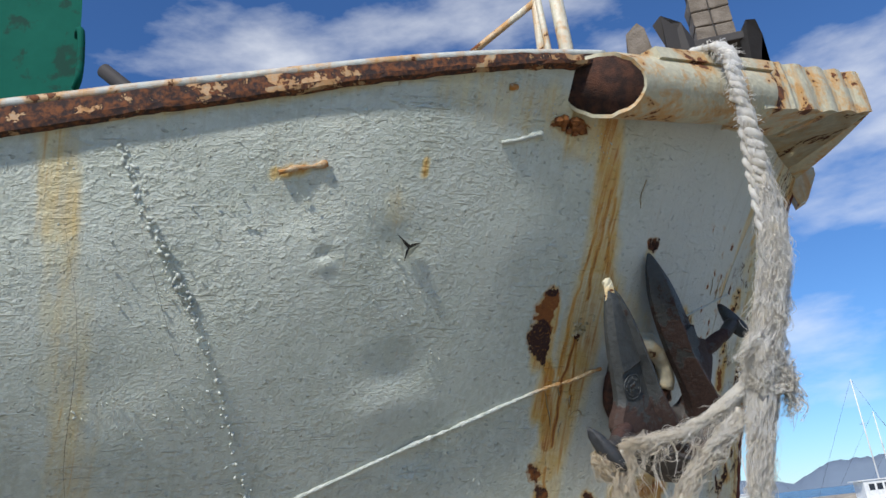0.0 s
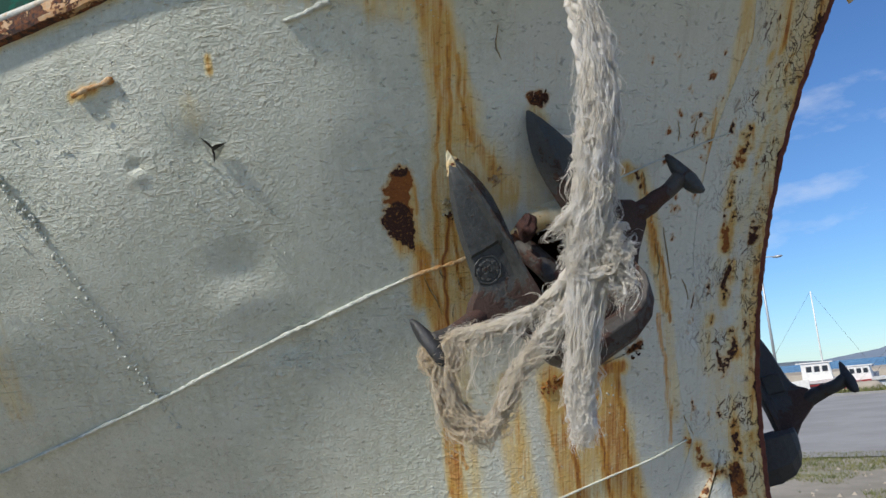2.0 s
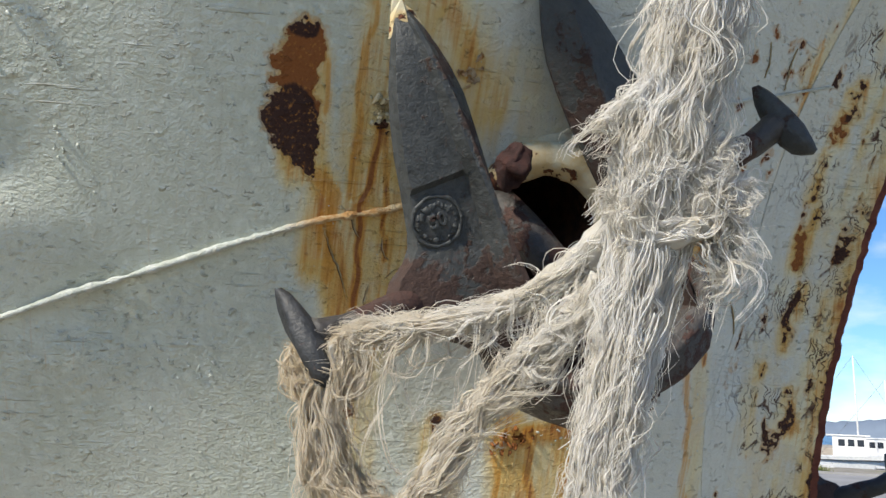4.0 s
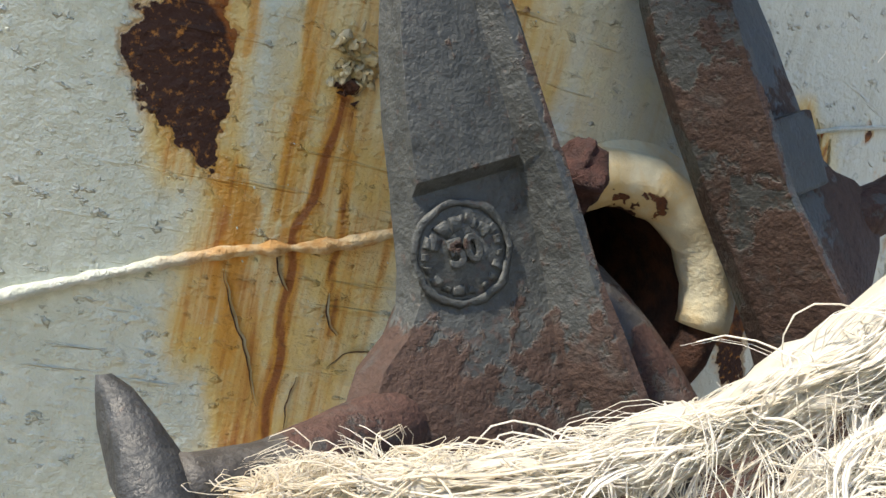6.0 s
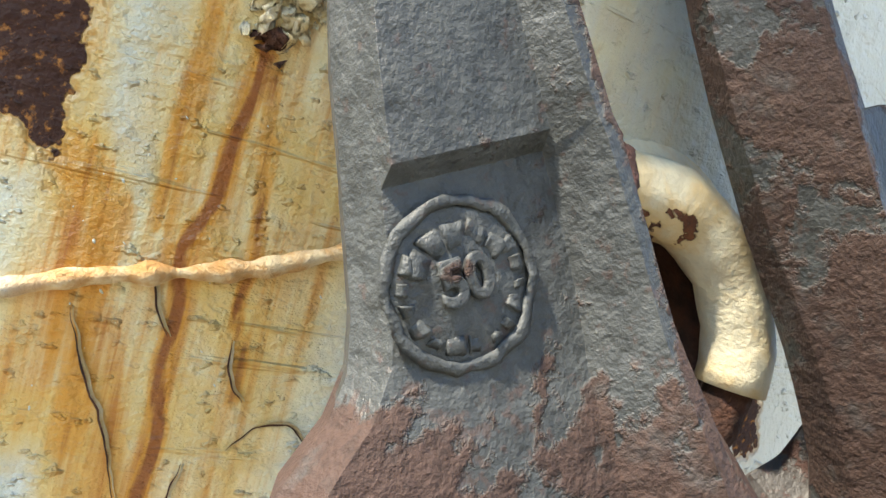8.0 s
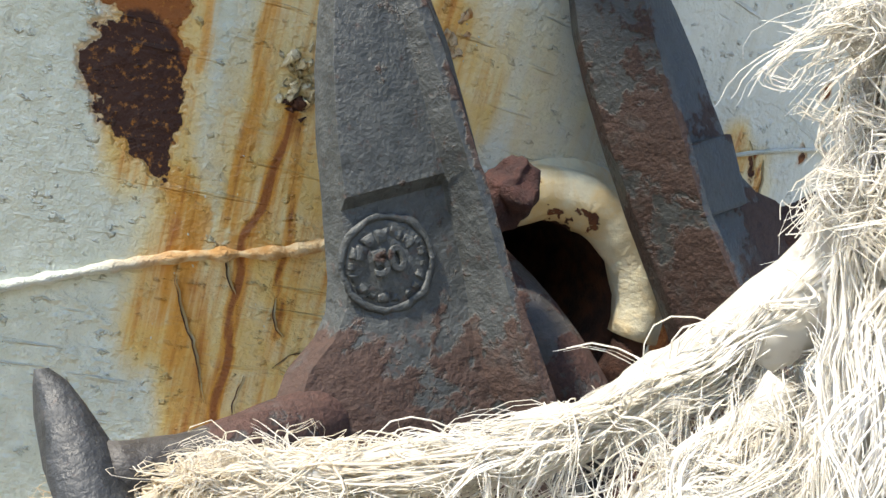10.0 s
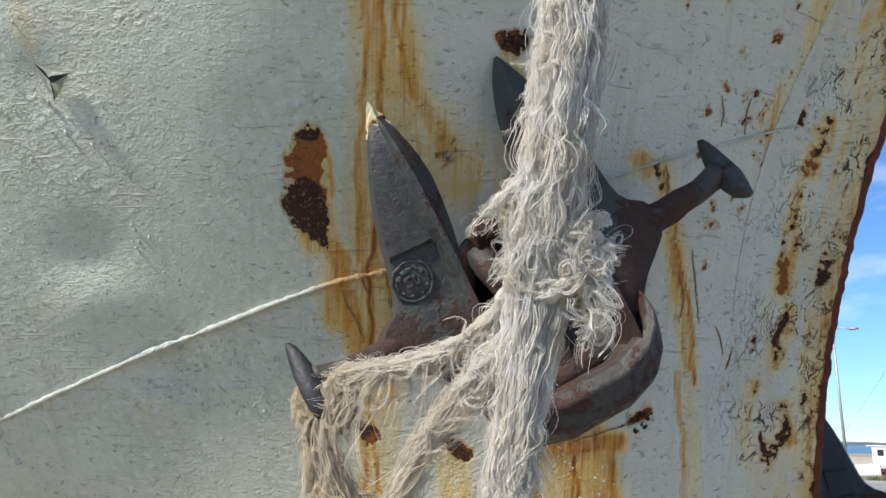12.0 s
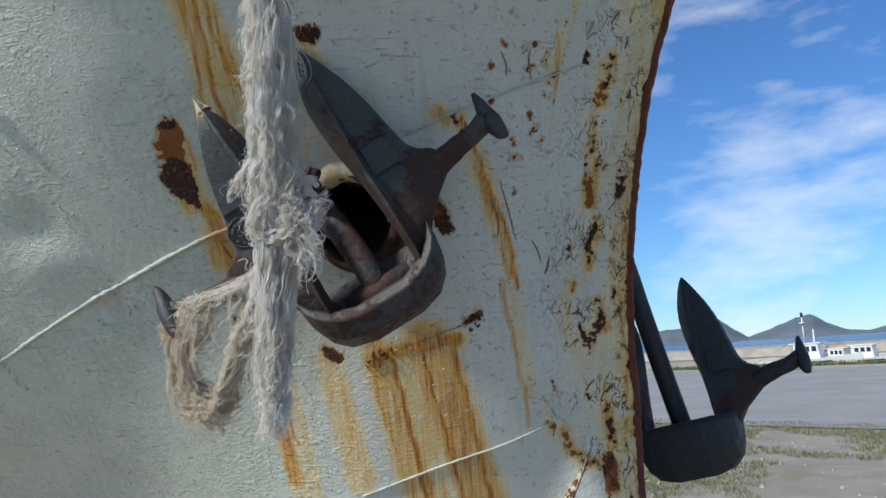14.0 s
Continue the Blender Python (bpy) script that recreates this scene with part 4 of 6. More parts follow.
    verts, faces = [], []
    for m in blobs:
        k = len(verts)
        verts += [fuzz(m @ c, 140, 0.0016) for c in bv]
        faces += [[k + i for i in f] for f in bf]
    tagged(part("paint_blister", mesh_of("paint_blister", verts, faces, BEAD2), None, HULL_THING, "small blisters in the paint"), kind="stuff")
    # torn star with curled tongues; an uncut plate, a black sheet paints the hole's dark
    arms = ((-0.034, 0.028), (0.036, 0.010), (-0.002, -0.034))
    bm = bmesh.new()
    star = []
    for k, (du, dz) in enumerate(arms):
        nu, nz = arms[(k + 1) % 3]
        star += [(du, dz), ((du + nu) * 0.16, (dz + nz) * 0.16)]
    bm.faces.new([bm.verts.new(skin(1.583 + du, 2.588 + dz, 0.0022)) for du, dz in star])
    part("tear_dark_sheet", bm, BLACK, HULL_THING, "flat black star painting the dark inside of a tear")
    for k, (du, dz) in enumerate(arms):
        nu, nz = arms[(k + 1) % 3]
        bm = bmesh.new()
        rows = []
        for i in range(5):
            f = i / 4
            rows.append([bm.verts.new(skin(1.583 + (du + (nu - du) * t) * (0.95 - 0.66 * f * (1 - abs(2 * t - 1))) * (1 - 0.1 * f), 2.588 + (dz + (nz - dz) * t) * (0.95 - 0.66 * f * (1 - abs(2 * t - 1))), 0.003 + 0.013 * f * f * (1 - abs(2 * t - 1)))) for t in (0.1, 0.3, 0.5, 0.7, 0.9)])
        for a, b in zip(rows, rows[1:]):
            for i in range(4):
                bm.faces.new((a[i], a[i + 1], b[i + 1], b[i]))
        bmesh.ops.solidify(bm, geom=bm.faces[:], thickness=0.0012)
        part("torn_plate_tongue", bm, BEAD2, HULL_THING)


def bead_paint():
    k = Nodes("bead_paint")
    p = k.coord("Object")
    n = k.noise(p, 40, 5, 0.6)
    dot = k.n.new("ShaderNodeVectorMath")
    dot.operation = "DOT_PRODUCT"
    k.put(dot.inputs[0], p)
    dot.inputs[1].default_value = (1 / R2, 1 / R2, 0)
    along = k.math("ADD", dot.outputs["Value"], k.math("MULTIPLY", k.math("SUBTRACT", n, 0.5), 0.12))
    tint = k.math("MULTIPLY", k.ramp(along, 2.02, 2.10), k.ramp(along, 2.32, 2.36, 1.0, 0.0))
    col = k.mix(k.ramp(n, 0.38, 0.62), (0.49, 0.525, 0.465), (0.63, 0.65, 0.60))
    col = k.mix(k.math("MULTIPLY", tint, 0.9), col, k.mix(k.ramp(n, 0.42, 0.6), (0.50, 0.24, 0.05), (0.66, 0.50, 0.28)))
    return k.done(col, 0.55, k.bump(k.noise(p, 160, 5, 0.7), 0.006), 0.0, 0.4)


BEAD = bead_paint()
BEAD2 = speckled("blister_paint", (0.50, 0.53, 0.47), (0.58, 0.605, 0.55), 30, 0.5, 0.001)
BEADRUST = speckled("scab_rust", (0.46, 0.20, 0.045), (0.60, 0.48, 0.32), 45, 0.8, 0.003)
build_beads()


def build_peels():
    def ribbon(pts, half, lift, material, name, label="", curl=0.0):
        path = smooth_path([(u, z, 0) for u, z in pts], 26)
        bm = bmesh.new()
        rows = []
        for k, p in enumerate(path):
            q = path[min(k + 1, 25)] - path[max(k - 1, 0)]
            t = Vector((-q.y, q.x, 0)).normalized()
            h = half * (0.25 + math.sin(math.pi * k / 25)) * (1 + 0.5 * noise.noise(Vector((p.x * 140, p.y * 140, 0))))
            w = 0.0022 * noise.noise(Vector((p.x * 90, p.y * 90, 7)))
            rows.append([bm.verts.new(skin(p.x + t.x * (h * s + w), p.y + t.y * (h * s + w), lift + curl * (s + 1) ** 2 / 4)) for s in (-1, 0, 1)])
        for a, b in zip(rows, rows[1:]):
            for i in range(2):
                bm.faces.new((a[i], a[i + 1], b[i + 1], b[i]))
        if curl:
            bmesh.ops.solidify(bm, geom=bm.faces[:], thickness=0.0006)
        part(name, bm, material, HULL_THING, label)
    for pts in (((2.145, 2.268), (2.150, 2.250), (2.160, 2.235)), ((2.105, 2.243), (2.118, 2.215), (2.135, 2.185), (2.155, 2.14)), ((2.186, 2.168), (2.182, 2.145), (2.184, 2.12)), ((2.197, 2.238), (2.200, 2.220), (2.212, 2.205)), ((2.21, 2.178), (2.225, 2.192), (2.245, 2.196), (2.262, 2.182)), ((2.79, 2.30), (2.805, 2.25), (2.80, 2.21)), ((2.815, 2.345), (2.83, 2.28), (2.845, 2.20)), ((2.735, 2.49), (2.745, 2.465), (2.748, 2.43)), ((2.70, 2.50), (2.712, 2.49), (2.722, 2.475)), ((2.885, 2.20), (2.90, 2.17), (2.905, 2.14)), ((2.94, 2.02), (2.96, 1.95), (2.965, 1.86)), ((2.975, 2.10), (2.985, 2.02), (2.98, 1.94)), ((2.885, 1.80), (2.91, 1.76), (2.925, 1.735)), ((2.84, 2.62), (2.85, 2.59), (2.848, 2.57)), ((2.91, 2.63), (2.905, 2.60), (2.908, 2.565)), ((2.52, 1.945), (2.60, 1.965), (2.70, 1.995), (2.735, 2.0)), ((0.80, 2.66), (0.86, 2.40), (0.87, 2.15), (0.90, 2.0)), ((0.96, 2.62), (1.02, 2.47), (1.08, 2.33)), ((2.30, 2.80), (2.295, 2.76), (2.31, 2.73))):
        big = pts[0][0] > 2.0
        ribbon(pts, 0.0005 if big else 0.0003, 0.0016, DARKRUST, "paint_crack")
        if big:
            off = 0.0014
            ribbon([(u + off, z + 0.0005) for u, z in pts], 0.0011, 0.0008, FLAKE, "paint_flake", "", 0.0020)
    # crumpled crusts
    for u0, z0, su, sz, n, mat in ((2.180, 2.412, 0.014, 0.010, 46, FLAKE), (2.174, 2.393, 0.006, 0.004, 10, DARKRUST), (2.30, 2.475, 0.012, 0.012, 16, BEADRUST), (2.72, 2.005, 0.014, 0.010, 16, DARKRUST), (2.47, 1.925, 0.016, 0.012, 26, ORANGERUST), (2.41, 2.652, 0.014, 0.009, 16, DARKRUST)):
        bm = bmesh.new()
        for _ in range(n):
            s = random.uniform(0.0012, 0.0045)
            m = Matrix.Translation(skin(u0 + random.gauss(0, su), z0 + random.gauss(0, sz), 0.001)) @ Euler((random.random() * 3, random.random() * 3, 0)).to_matrix().to_4x4() @ Matrix.Diagonal((s * 1.6, s, s * 0.6, 1))
            bmesh.ops.create_icosphere(bm, subdivisions=2, radius=1.0, matrix=m)
        for v in bm.verts:
            v.co = fuzz(fuzz(v.co, 150, 0.005), 420, 0.003)
        tagged(part("rust_crust", bm, mat, HULL_THING, "crumpled crust of rust and paint", smooth=True), kind="stuff")


FLAKE = speckled("flaking_paint", (0.62, 0.55, 0.38), (0.56, 0.42, 0.20), 50, 0.7, 0.002)
build_peels()


# ---- hawse pipe ----
def build_hawse():
    pipe = thing("hawse_pipe", "cream-painted hawse pipe lip, cracked and rusted inside", "hawse pipe")
    c = skin(HAWSE_U, HAWSE_Z)
    n = skin_normal(HAWSE_U, HAWSE_Z)
    right = Vector((0, 0, 1)).cross(n).normalized() * -1
    if right.x < 0:
        right = -right
    up = n.cross(right)
    if up.z < 0:
        up = -up
    bm = bmesh.new()
    rings = []
    N = 48
    for k in range(N):
        a = 2 * math.pi * k / N
        d = right * math.cos(a) * 0.96 + up * math.sin(a) * 1.08
        r = 0.112 + 0.004 * noise.noise(Vector((math.cos(a) * 2, math.sin(a) * 2, 0)))
        mid = c + d * r + n * (0.022 + 0.030 * math.cos(a))
        w = 0.027 + 0.004 * noise.noise(Vector((math.cos(a) * 5, math.sin(a) * 5, 4)))
        rings.append([mid + d * math.cos(b) * w + n * math.sin(b) * w * 1.05 for b in [2 * math.pi * j / 12 for j in range(12)]])
    loft(bm, [rings[k % N] for k in range(0, 21)])
    part("pipe_lip", bm, LIP, pipe, smooth=True)
    # rest of the lip: dark rust that also carries the right fluke's shade
    bm = bmesh.new()
    loft(bm, [[p.lerp(sum(rings[k % N], Vector()) / 12, 0.3) for p in rings[k % N]] for k in range(20, N + 1)])
    part("dark_lip", bm, DARKRUST, pipe, "lip in dark rust scale, the fluke's shade put into its colour", smooth=True)
    bm = bmesh.new()
    inner, outer = [], []
    for k in range(4, 21):
        a = 2 * math.pi * k / N
        d = right * math.cos(a) * 0.96 + up * math.sin(a) * 1.08
        inner.append(c + d * 0.122 + n * (0.028 + 0.030 * math.cos(a)))
        outer.append(c + d * (0.165 + 0.02 * math.cos(a)) - n * 0.012)
    for i in range(len(inner) - 1):
        bm.faces.new([bm.verts.new(p) for p in (inner[i], inner[i + 1], outer[i + 1], outer[i])])
    bmesh.ops.remove_doubles(bm, verts=bm.verts, dist=1e-5)
    part("pipe_skirt", bm, LIP, pipe, smooth=True)
    bm = bmesh.new()
    inward = (-n * 0.9 + Vector((-0.25, 0.15, 0.35))).normalized()
    rings = []
    for i, s in enumerate((0.03, -0.03, -0.15, -0.3, -0.45)):
        cc = c + (n * s if s > 0 else inward * -s)
        rings.append([cc + right * math.cos(2 * math.pi * k / 28) * 0.098 + up * math.sin(2 * math.pi * k / 28) * 0.108 for k in range(28)])
    rings.insert(0, [c + n * 0.034 + right * math.cos(2 * math.pi * k / 28) * 0.128 + up * math.sin(2 * math.pi * k / 28) * 0.138 - n * 0.02 for k in range(28)])
    loft(bm, rings, caps=False)
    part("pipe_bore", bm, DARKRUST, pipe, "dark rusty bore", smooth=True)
    # knob of scaling rust on the lip
    bm = bmesh.new()
    bmesh.ops.create_icosphere(bm, subdivisions=4, radius=1.0, matrix=Matrix.Translation((0.722, 2.640, 2.340)) @ Euler((0.2, 0.35, 0.3)).to_matrix().to_4x4() @ Matrix.Diagonal((0.025, 0.026, 0.038, 1)))
    for v in bm.verts:
        v.co = fuzz(fuzz(v.co, 45, 0.012), 150, 0.004)
    part("rust_knob", bm, KNOB, pipe, "lumpy maroon rust on the lip", smooth=True)
    return pipe


KNOB = speckled("knob_rust", (0.032, 0.012, 0.012), (0.065, 0.022, 0.017), 60, 0.75, 0.004)
build_hawse()


# ---- anchors ----
def fluke_mesh(side):
    """One fluke in the anchor's frame: x across, y into the plating, z to the tips. side: -1 or 1. Below, it spreads into the arm and the crown."""
    bm = bmesh.new()
    rings = []
    # z, inner edge, ridge, outer edge, depth
    prof = ((-0.085, 0.100, 0.112, 0.140, 0.058), (-0.05, 0.106, 0.116, 0.156, 0.058), (-0.01, 0.106, 0.116, 0.180, 0.056), (0.025, 0.104, 0.114, 0.208, 0.053), (0.05, 0.102, 0.113, 0.240, 0.050), (0.075, 0.100, 0.112, 0.272, 0.046), (0.10, 0.098, 0.111, 0.288, 0.044), (0.125, 0.095, 0.110, 0.288, 0.042), (0.145, 0.093, 0.110, 0.272, 0.040), (0.16, 0.091, 0.110, 0.246, 0.039), (0.178, 0.088, 0.110, 0.230, 0.038), (0.20, 0.085, 0.110, 0.222, 0.037), (0.225, 0.081, 0.111, 0.217, 0.036), (0.246, 0.078, 0.111, 0.213, 0.035), (0.254, 0.077, 0.112, 0.211, 0.034), (0.30, 0.073, 0.114, 0.203, 0.032), (0.35, 0.072, 0.116, 0.190, 0.029), (0.39, 0.078, 0.118, 0.176, 0.026), (0.42, 0.086, 0.120, 0.163, 0.022), (0.45, 0.096, 0.121, 0.149, 0.017), (0.475, 0.108, 0.122, 0.136, 0.010), (0.492, 0.119, 0.122, 0.126, 0.004))
    for z, xi, xr, xo, t in prof:
        step = 0.009 if side < 0 and 0.25 < z < 0.46 else 0.0
        root = max(0.0, min(1.0, (0.16 - z) / 0.12))
        y0 = 0.045 - 0.01 * (z / 0.5) - 0.012 * root

        def across(f):
            return xo + (xr - xo) * f
        pts = [(xo, 0.10, 0), (across(0.06), -0.50, 1), (across(0.35), -0.70, 1), (across(0.60), -0.74, 1), (across(0.84), -0.84, 1), (across(0.96), -1.62, 0), (xr + (xi - xr) * 0.16, -1.62, 0), (xr + (xi - xr) * 0.66, -0.80, 0), (xi, 0.05, 0), (xi + 0.012 * t / 0.04, 0.7, 0), ((xi + xo) / 2, 0.9, 0), (xo - 0.012 * t / 0.04, 0.7, 0)]
        rings.append([(side * px, y0 + py * t - step * k, z) for px, py, k in pts])
    loft(bm, rings)
    bmesh.ops.recalc_face_normals(bm, faces=bm.faces)
    return bm


def fuzz_mesh(bm, scale, amount):
    for v in bm.verts:
        v.co = fuzz(v.co, scale, amount)


def soften(ob, width, seg=2):
    m = ob.modifiers.new("bevel", "BEVEL")
    m.width, m.segments, m.limit_method, m.angle_limit, m.harden_normals = width, seg, "ANGLE", radians(28), True
    return ob


def rust_field(ob, rule):
    me = ob.data
    me.attributes.new("rust", "FLOAT", "POINT").data.foreach_set("value", [float(rule(v.co)) for v in me.vertices])


def build_anchor(label, matrix, iron, rusty, shank, emblem=True, back=-0.02):
    """Stockless anchor: crown, two flukes, arms with tripping lugs, shank."""
    anc = thing("stockless_anchor", label, "anchor", "", "bow anchors")
    for side in (-1, 1):
        bm = fluke_mesh(side)
        fl = soften(part("fluke", bm, iron, anc, smooth=True), 0.005)
        rust_field(fl, lambda v: 0.12 * (abs(v.x) < 0.113) + 0.17 * max(0.0, min(1.0, (0.18 - v.z) / 0.13)) + 0.25 * (abs(v.x) > 0.21 and v.z < 0.17) - 0.06 * (v.z > 0.3))
        if emblem and side < 0:
            # cast roundel: rim and petals
            bm = bmesh.new()
            c = Vector((-0.186, 0.0135, 0.202))
            N = 36
            for r, h, w in ((0.0425, 0.0016, 0.0034),):
                rings = []
                for k in range(N):
                    a = 2 * math.pi * k / N
                    d = Vector((math.cos(a), 0, math.sin(a) * 0.96))
                    rings.append([c + d * (r - w) , c + d * (r - w * 0.4) + Vector((0, -h, 0)), c + d * (r + w * 0.4) + Vector((0, -h, 0)), c + d * (r + w), c + d * r + Vector((0, 0.008, 0))])
                loft(bm, rings + [rings[0]], caps=False)
            bmesh.ops.create_uvsphere(bm, u_segments=24, v_segments=10, radius=1, matrix=Matrix.Translation(c + Vector((0, 0.004, 0))) @ Matrix.Diagonal((0.042, 0.0062, 0.040, 1)))

            def cast(a0, a1, r0, r1, h):
                rings = []
                for t in np.linspace(a0, a1, 7):
                    d = Vector((math.cos(t), 0, math.sin(t) * 0.96))
                    rings.append([c + d * r0 + Vector((0, 0.002, 0)), c + d * (r0 + 0.002) + Vector((0, -h, 0)), c + d * (r1 - 0.002) + Vector((0, -h, 0)), c + d * r1 + Vector((0, 0.002, 0))])
                loft(bm, rings)
            for k in range(13):
                a = math.pi * 0.80 + 1.4 * math.pi * k / 13
                cast(a, a + 0.20 + 0.03 * math.sin(k * 3), 0.0285 + 0.002 * math.sin(k * 2), 0.0370, 0.0026)
            for k in range(5):
                a = 0.35 + 0.50 * k
                cast(a, a + 0.40, 0.0190 + 0.002 * math.sin(k * 2), 0.0330, 0.0028)
            for v in bm.verts:
                d = v.co - c
                v.co = fuzz(c + Vector((d.x * 0.82, d.y * 0.55 - 0.11 * d.x, d.z * 0.82)), 130, 0.0026)
            text = bpy.data.curves.new("numerals", "FONT")
            text.body, text.size, text.extrude, text.bevel_depth = "50", 0.025, 0.0003, 0.0013
            text.align_x, text.align_y = "CENTER", "CENTER"
            holder = bpy.data.objects.new("numerals", text)
            num = bpy.data.meshes.new_from_object(holder)
            bpy.data.objects.remove(holder)
            num.name = "cast_number"
            for v in num.vertices:
                v.co = c + Vector((v.co.x, -0.0030 - v.co.z - 0.11 * v.co.x, v.co.y))
            num.materials.clear()
            num.materials.append(iron)
            part("cast_number", num, iron, fl)
            tagged(part("cast_roundel", bm, iron, fl, "cast flower-like roundel", smooth=True), kind="stuff")
        if emblem and side < 0:
            bm = bmesh.new()
            rings = []
            for z, w in ((0.450, 0.027), (0.466, 0.020), (0.480, 0.012), (0.498, 0.003)):
                rings.append([(-0.1235 - w, 0.038, z), (-0.1235, 0.018 + 0.02 * (0.498 - z), z + 0.012), (-0.1235 + w, 0.038, z + 0.010), (-0.1235, 0.052, z)])
            loft(bm, rings)
            for v in bm.verts:
                v.co = fuzz(v.co, 60, 0.004)
            part("tip_paint", bm, LIP, fl, "cream paint smeared on the tip")
        # pad cast on the fluke's root
        bm = bmesh.new()
        box(bm, (side * 0.160 - 0.034, 0.000, 0.155), (side * 0.160 + 0.034, 0.03, 0.225), 0.004)
        if side > 0 or not emblem:
            part("fluke_pad", bm, iron, fl)
        else:
            bm.free()
        # arm with its lug
        bm = bmesh.new()
        pts = smooth_path([(side * 0.150, 0.058, 0.055), (side * 0.205, 0.052, 0.086), (side * 0.266, 0.034, 0.105), (side * 0.321, 0.012, 0.115), (side * 0.365, 0.000, 0.121), (side * 0.405, -0.008, 0.134)], 24)
        rad = np.interp(np.linspace(0, 1, 24), [0, 0.2, 0.4, 0.6, 0.8, 1.0], [0.006, 0.014, 0.033, 0.028, 0.026, 0.027])
        loft(bm, sweep_rings(pts, list(rad), 16, 0.8))
        fuzz_mesh(bm, 30, 0.004)
        arm = part("arm", bm, rusty, anc, smooth=True)
        rust_field(arm, lambda v: 0.10 * (abs(v.x) < 0.34) - 0.25 * (abs(v.x) > 0.36))
        bm = bmesh.new()
        rings = []
        for z, tx, wy in ((0.078, 0.006, 0.012), (0.084, 0.014, 0.022), (0.100, 0.020, 0.029), (0.125, 0.023, 0.030), (0.150, 0.020, 0.027), (0.175, 0.014, 0.020), (0.192, 0.009, 0.013), (0.202, 0.004, 0.006)):
            c = Vector((side * (0.412 + 0.05 * abs(z - 0.14)), -0.010 + (z - 0.142) * 0.48, z))
            rings.append([c + Vector((side * (max(-1.0, min(0.75, math.cos(a))) * tx), math.sin(a) * wy, 0)) for a in [2 * math.pi * k / 18 for k in range(18)]])
        loft(bm, rings)
        fuzz_mesh(bm, 45, 0.004)
        # the left lug faces away from the light; its shade is in the darker iron
        part("tripping_lug", bm, IRON_SHADED if side < 0 else iron, arm, smooth=True)
    # crown: a heavy rounded trough joining the cheeks
    bm = bmesh.new()
    rings = []
    half = ((0.172, -0.045, 0.015, -0.02, 0.08), (0.165, -0.080, 0.000, -0.045, 0.10), (0.148, -0.115, -0.022, -0.062, 0.115), (0.115, -0.145, -0.048, -0.074, 0.12), (0.06, -0.160, -0.066, -0.080, 0.12))
    for x, lo, hi, y0, y1 in [(-a, *r) for a, *r in half] + [(a, *r) for a, *r in half[::-1]]:
        hi = hi if emblem else max(hi, 0.02)
        h = hi - lo
        rings.append([(x, y0, hi - 0.018), (x, y0 + 0.016, hi), (x, y0 + 0.044, hi), (x, y0 + 0.056, hi - 0.012), (x, y1 - 0.03, hi - 0.014), (x, y1, max(hi, back)), (x, y1, lo + 0.4 * h), (x, y1 - 0.05, lo), (x, y0 + 0.06, lo), (x, y0 + 0.012, lo + 0.3 * h)])
    loft(bm, rings)
    bmesh.ops.recalc_face_normals(bm, faces=bm.faces)
    soften(part("crown", bm, rusty, anc, "rust-brown crown"), 0.008, 3)
    # shank turning up into the pipe
    bm = bmesh.new()
    pts = smooth_path(shank, 20)
    loft(bm, sweep_rings(pts, [0.032] * 20, 12))
    part("shank", bm, rusty, anc, "worn grey-brown shank", smooth=True)
    bm = bmesh.new()
    loft(bm, sweep_rings([(-0.085, 0.045, -0.075), (0.085, 0.045, -0.075)], 0.03, 14))
    part("crown_pin", bm, rusty, anc, smooth=True)
    anc.matrix_world = matrix
    return anc


def frame_of(origin, across, tips):
    x, z = Vector(across).normalized(), Vector(tips).normalized()
    x = (x - z * x.dot(z)).normalized()
    y = z.cross(x)
    m = Matrix((x, y, z)).transposed().to_4x4()
    m.translation = origin
    return m


NEAR_ANCHOR = frame_of((0.8326, 2.7007, 2.1308), (0.579, 0.6635, 0.478), (-0.1346, -0.5007, 0.8614))
build_anchor("grey iron stockless anchor with rusty crown, housed against the plating", NEAR_ANCHOR, IRON, IRON_RUSTY, [(0.0, 0.05, -0.10), (0.0, 0.07, 0.0), (-0.01, 0.12, 0.11), (-0.03, 0.24, 0.24), (-0.05, 0.40, 0.40)])
FAR_ANCHOR = frame_of((0.777, 3.98, 1.636), (0.683, 0.303, 0.442), (-0.217, 0.021, 0.94))
build_anchor("dark iron stockless anchor, shade in its colour, hanging below its hawse", FAR_ANCHOR, IRON_SHADED, IRON_SHADED, [(-0.01, 0.05, -0.10), (-0.015, 0.05, 0.0), (-0.025, 0.03, 0.2), (-0.03, -0.01, 0.42), (-0.032, -0.05, 0.6), (-0.06, -0.12, 0.85), (-0.12, -0.30, 1.0)], emblem=False, back=0.03)


# ---- the frayed mooring rope ----
def strand_object(name, paths, radius, parent, label="", tan=None):
    """Many thin threads in one mesh, three-sided."""
    verts, faces, tans = [], [], []
    for i, path in enumerate(paths):
        rr = radius[i] if hasattr(radius, "__len__") else radius
        for k, ring in enumerate(sweep_rings(path, [rr * (1 - 0.6 * (j / (len(path) - 1)) ** 3) for j in range(len(path))], 3)):
            base = len(verts)
            verts += ring
            tans += [tan[i] if tan else 0.0] * 3
            if k:
                for j in range(3):
                    faces.append((base - 3 + j, base - 3 + (j + 1) % 3, base + (j + 1) % 3, base + j))
    me = mesh_of(name, verts, faces, ROPE)
    me.attributes.new("tan", "FLOAT", "POINT").data.foreach_set("value", np.array(tans, np.float32))
    return tagged(part(name, me, ROPE, parent, label), kind="stuff")


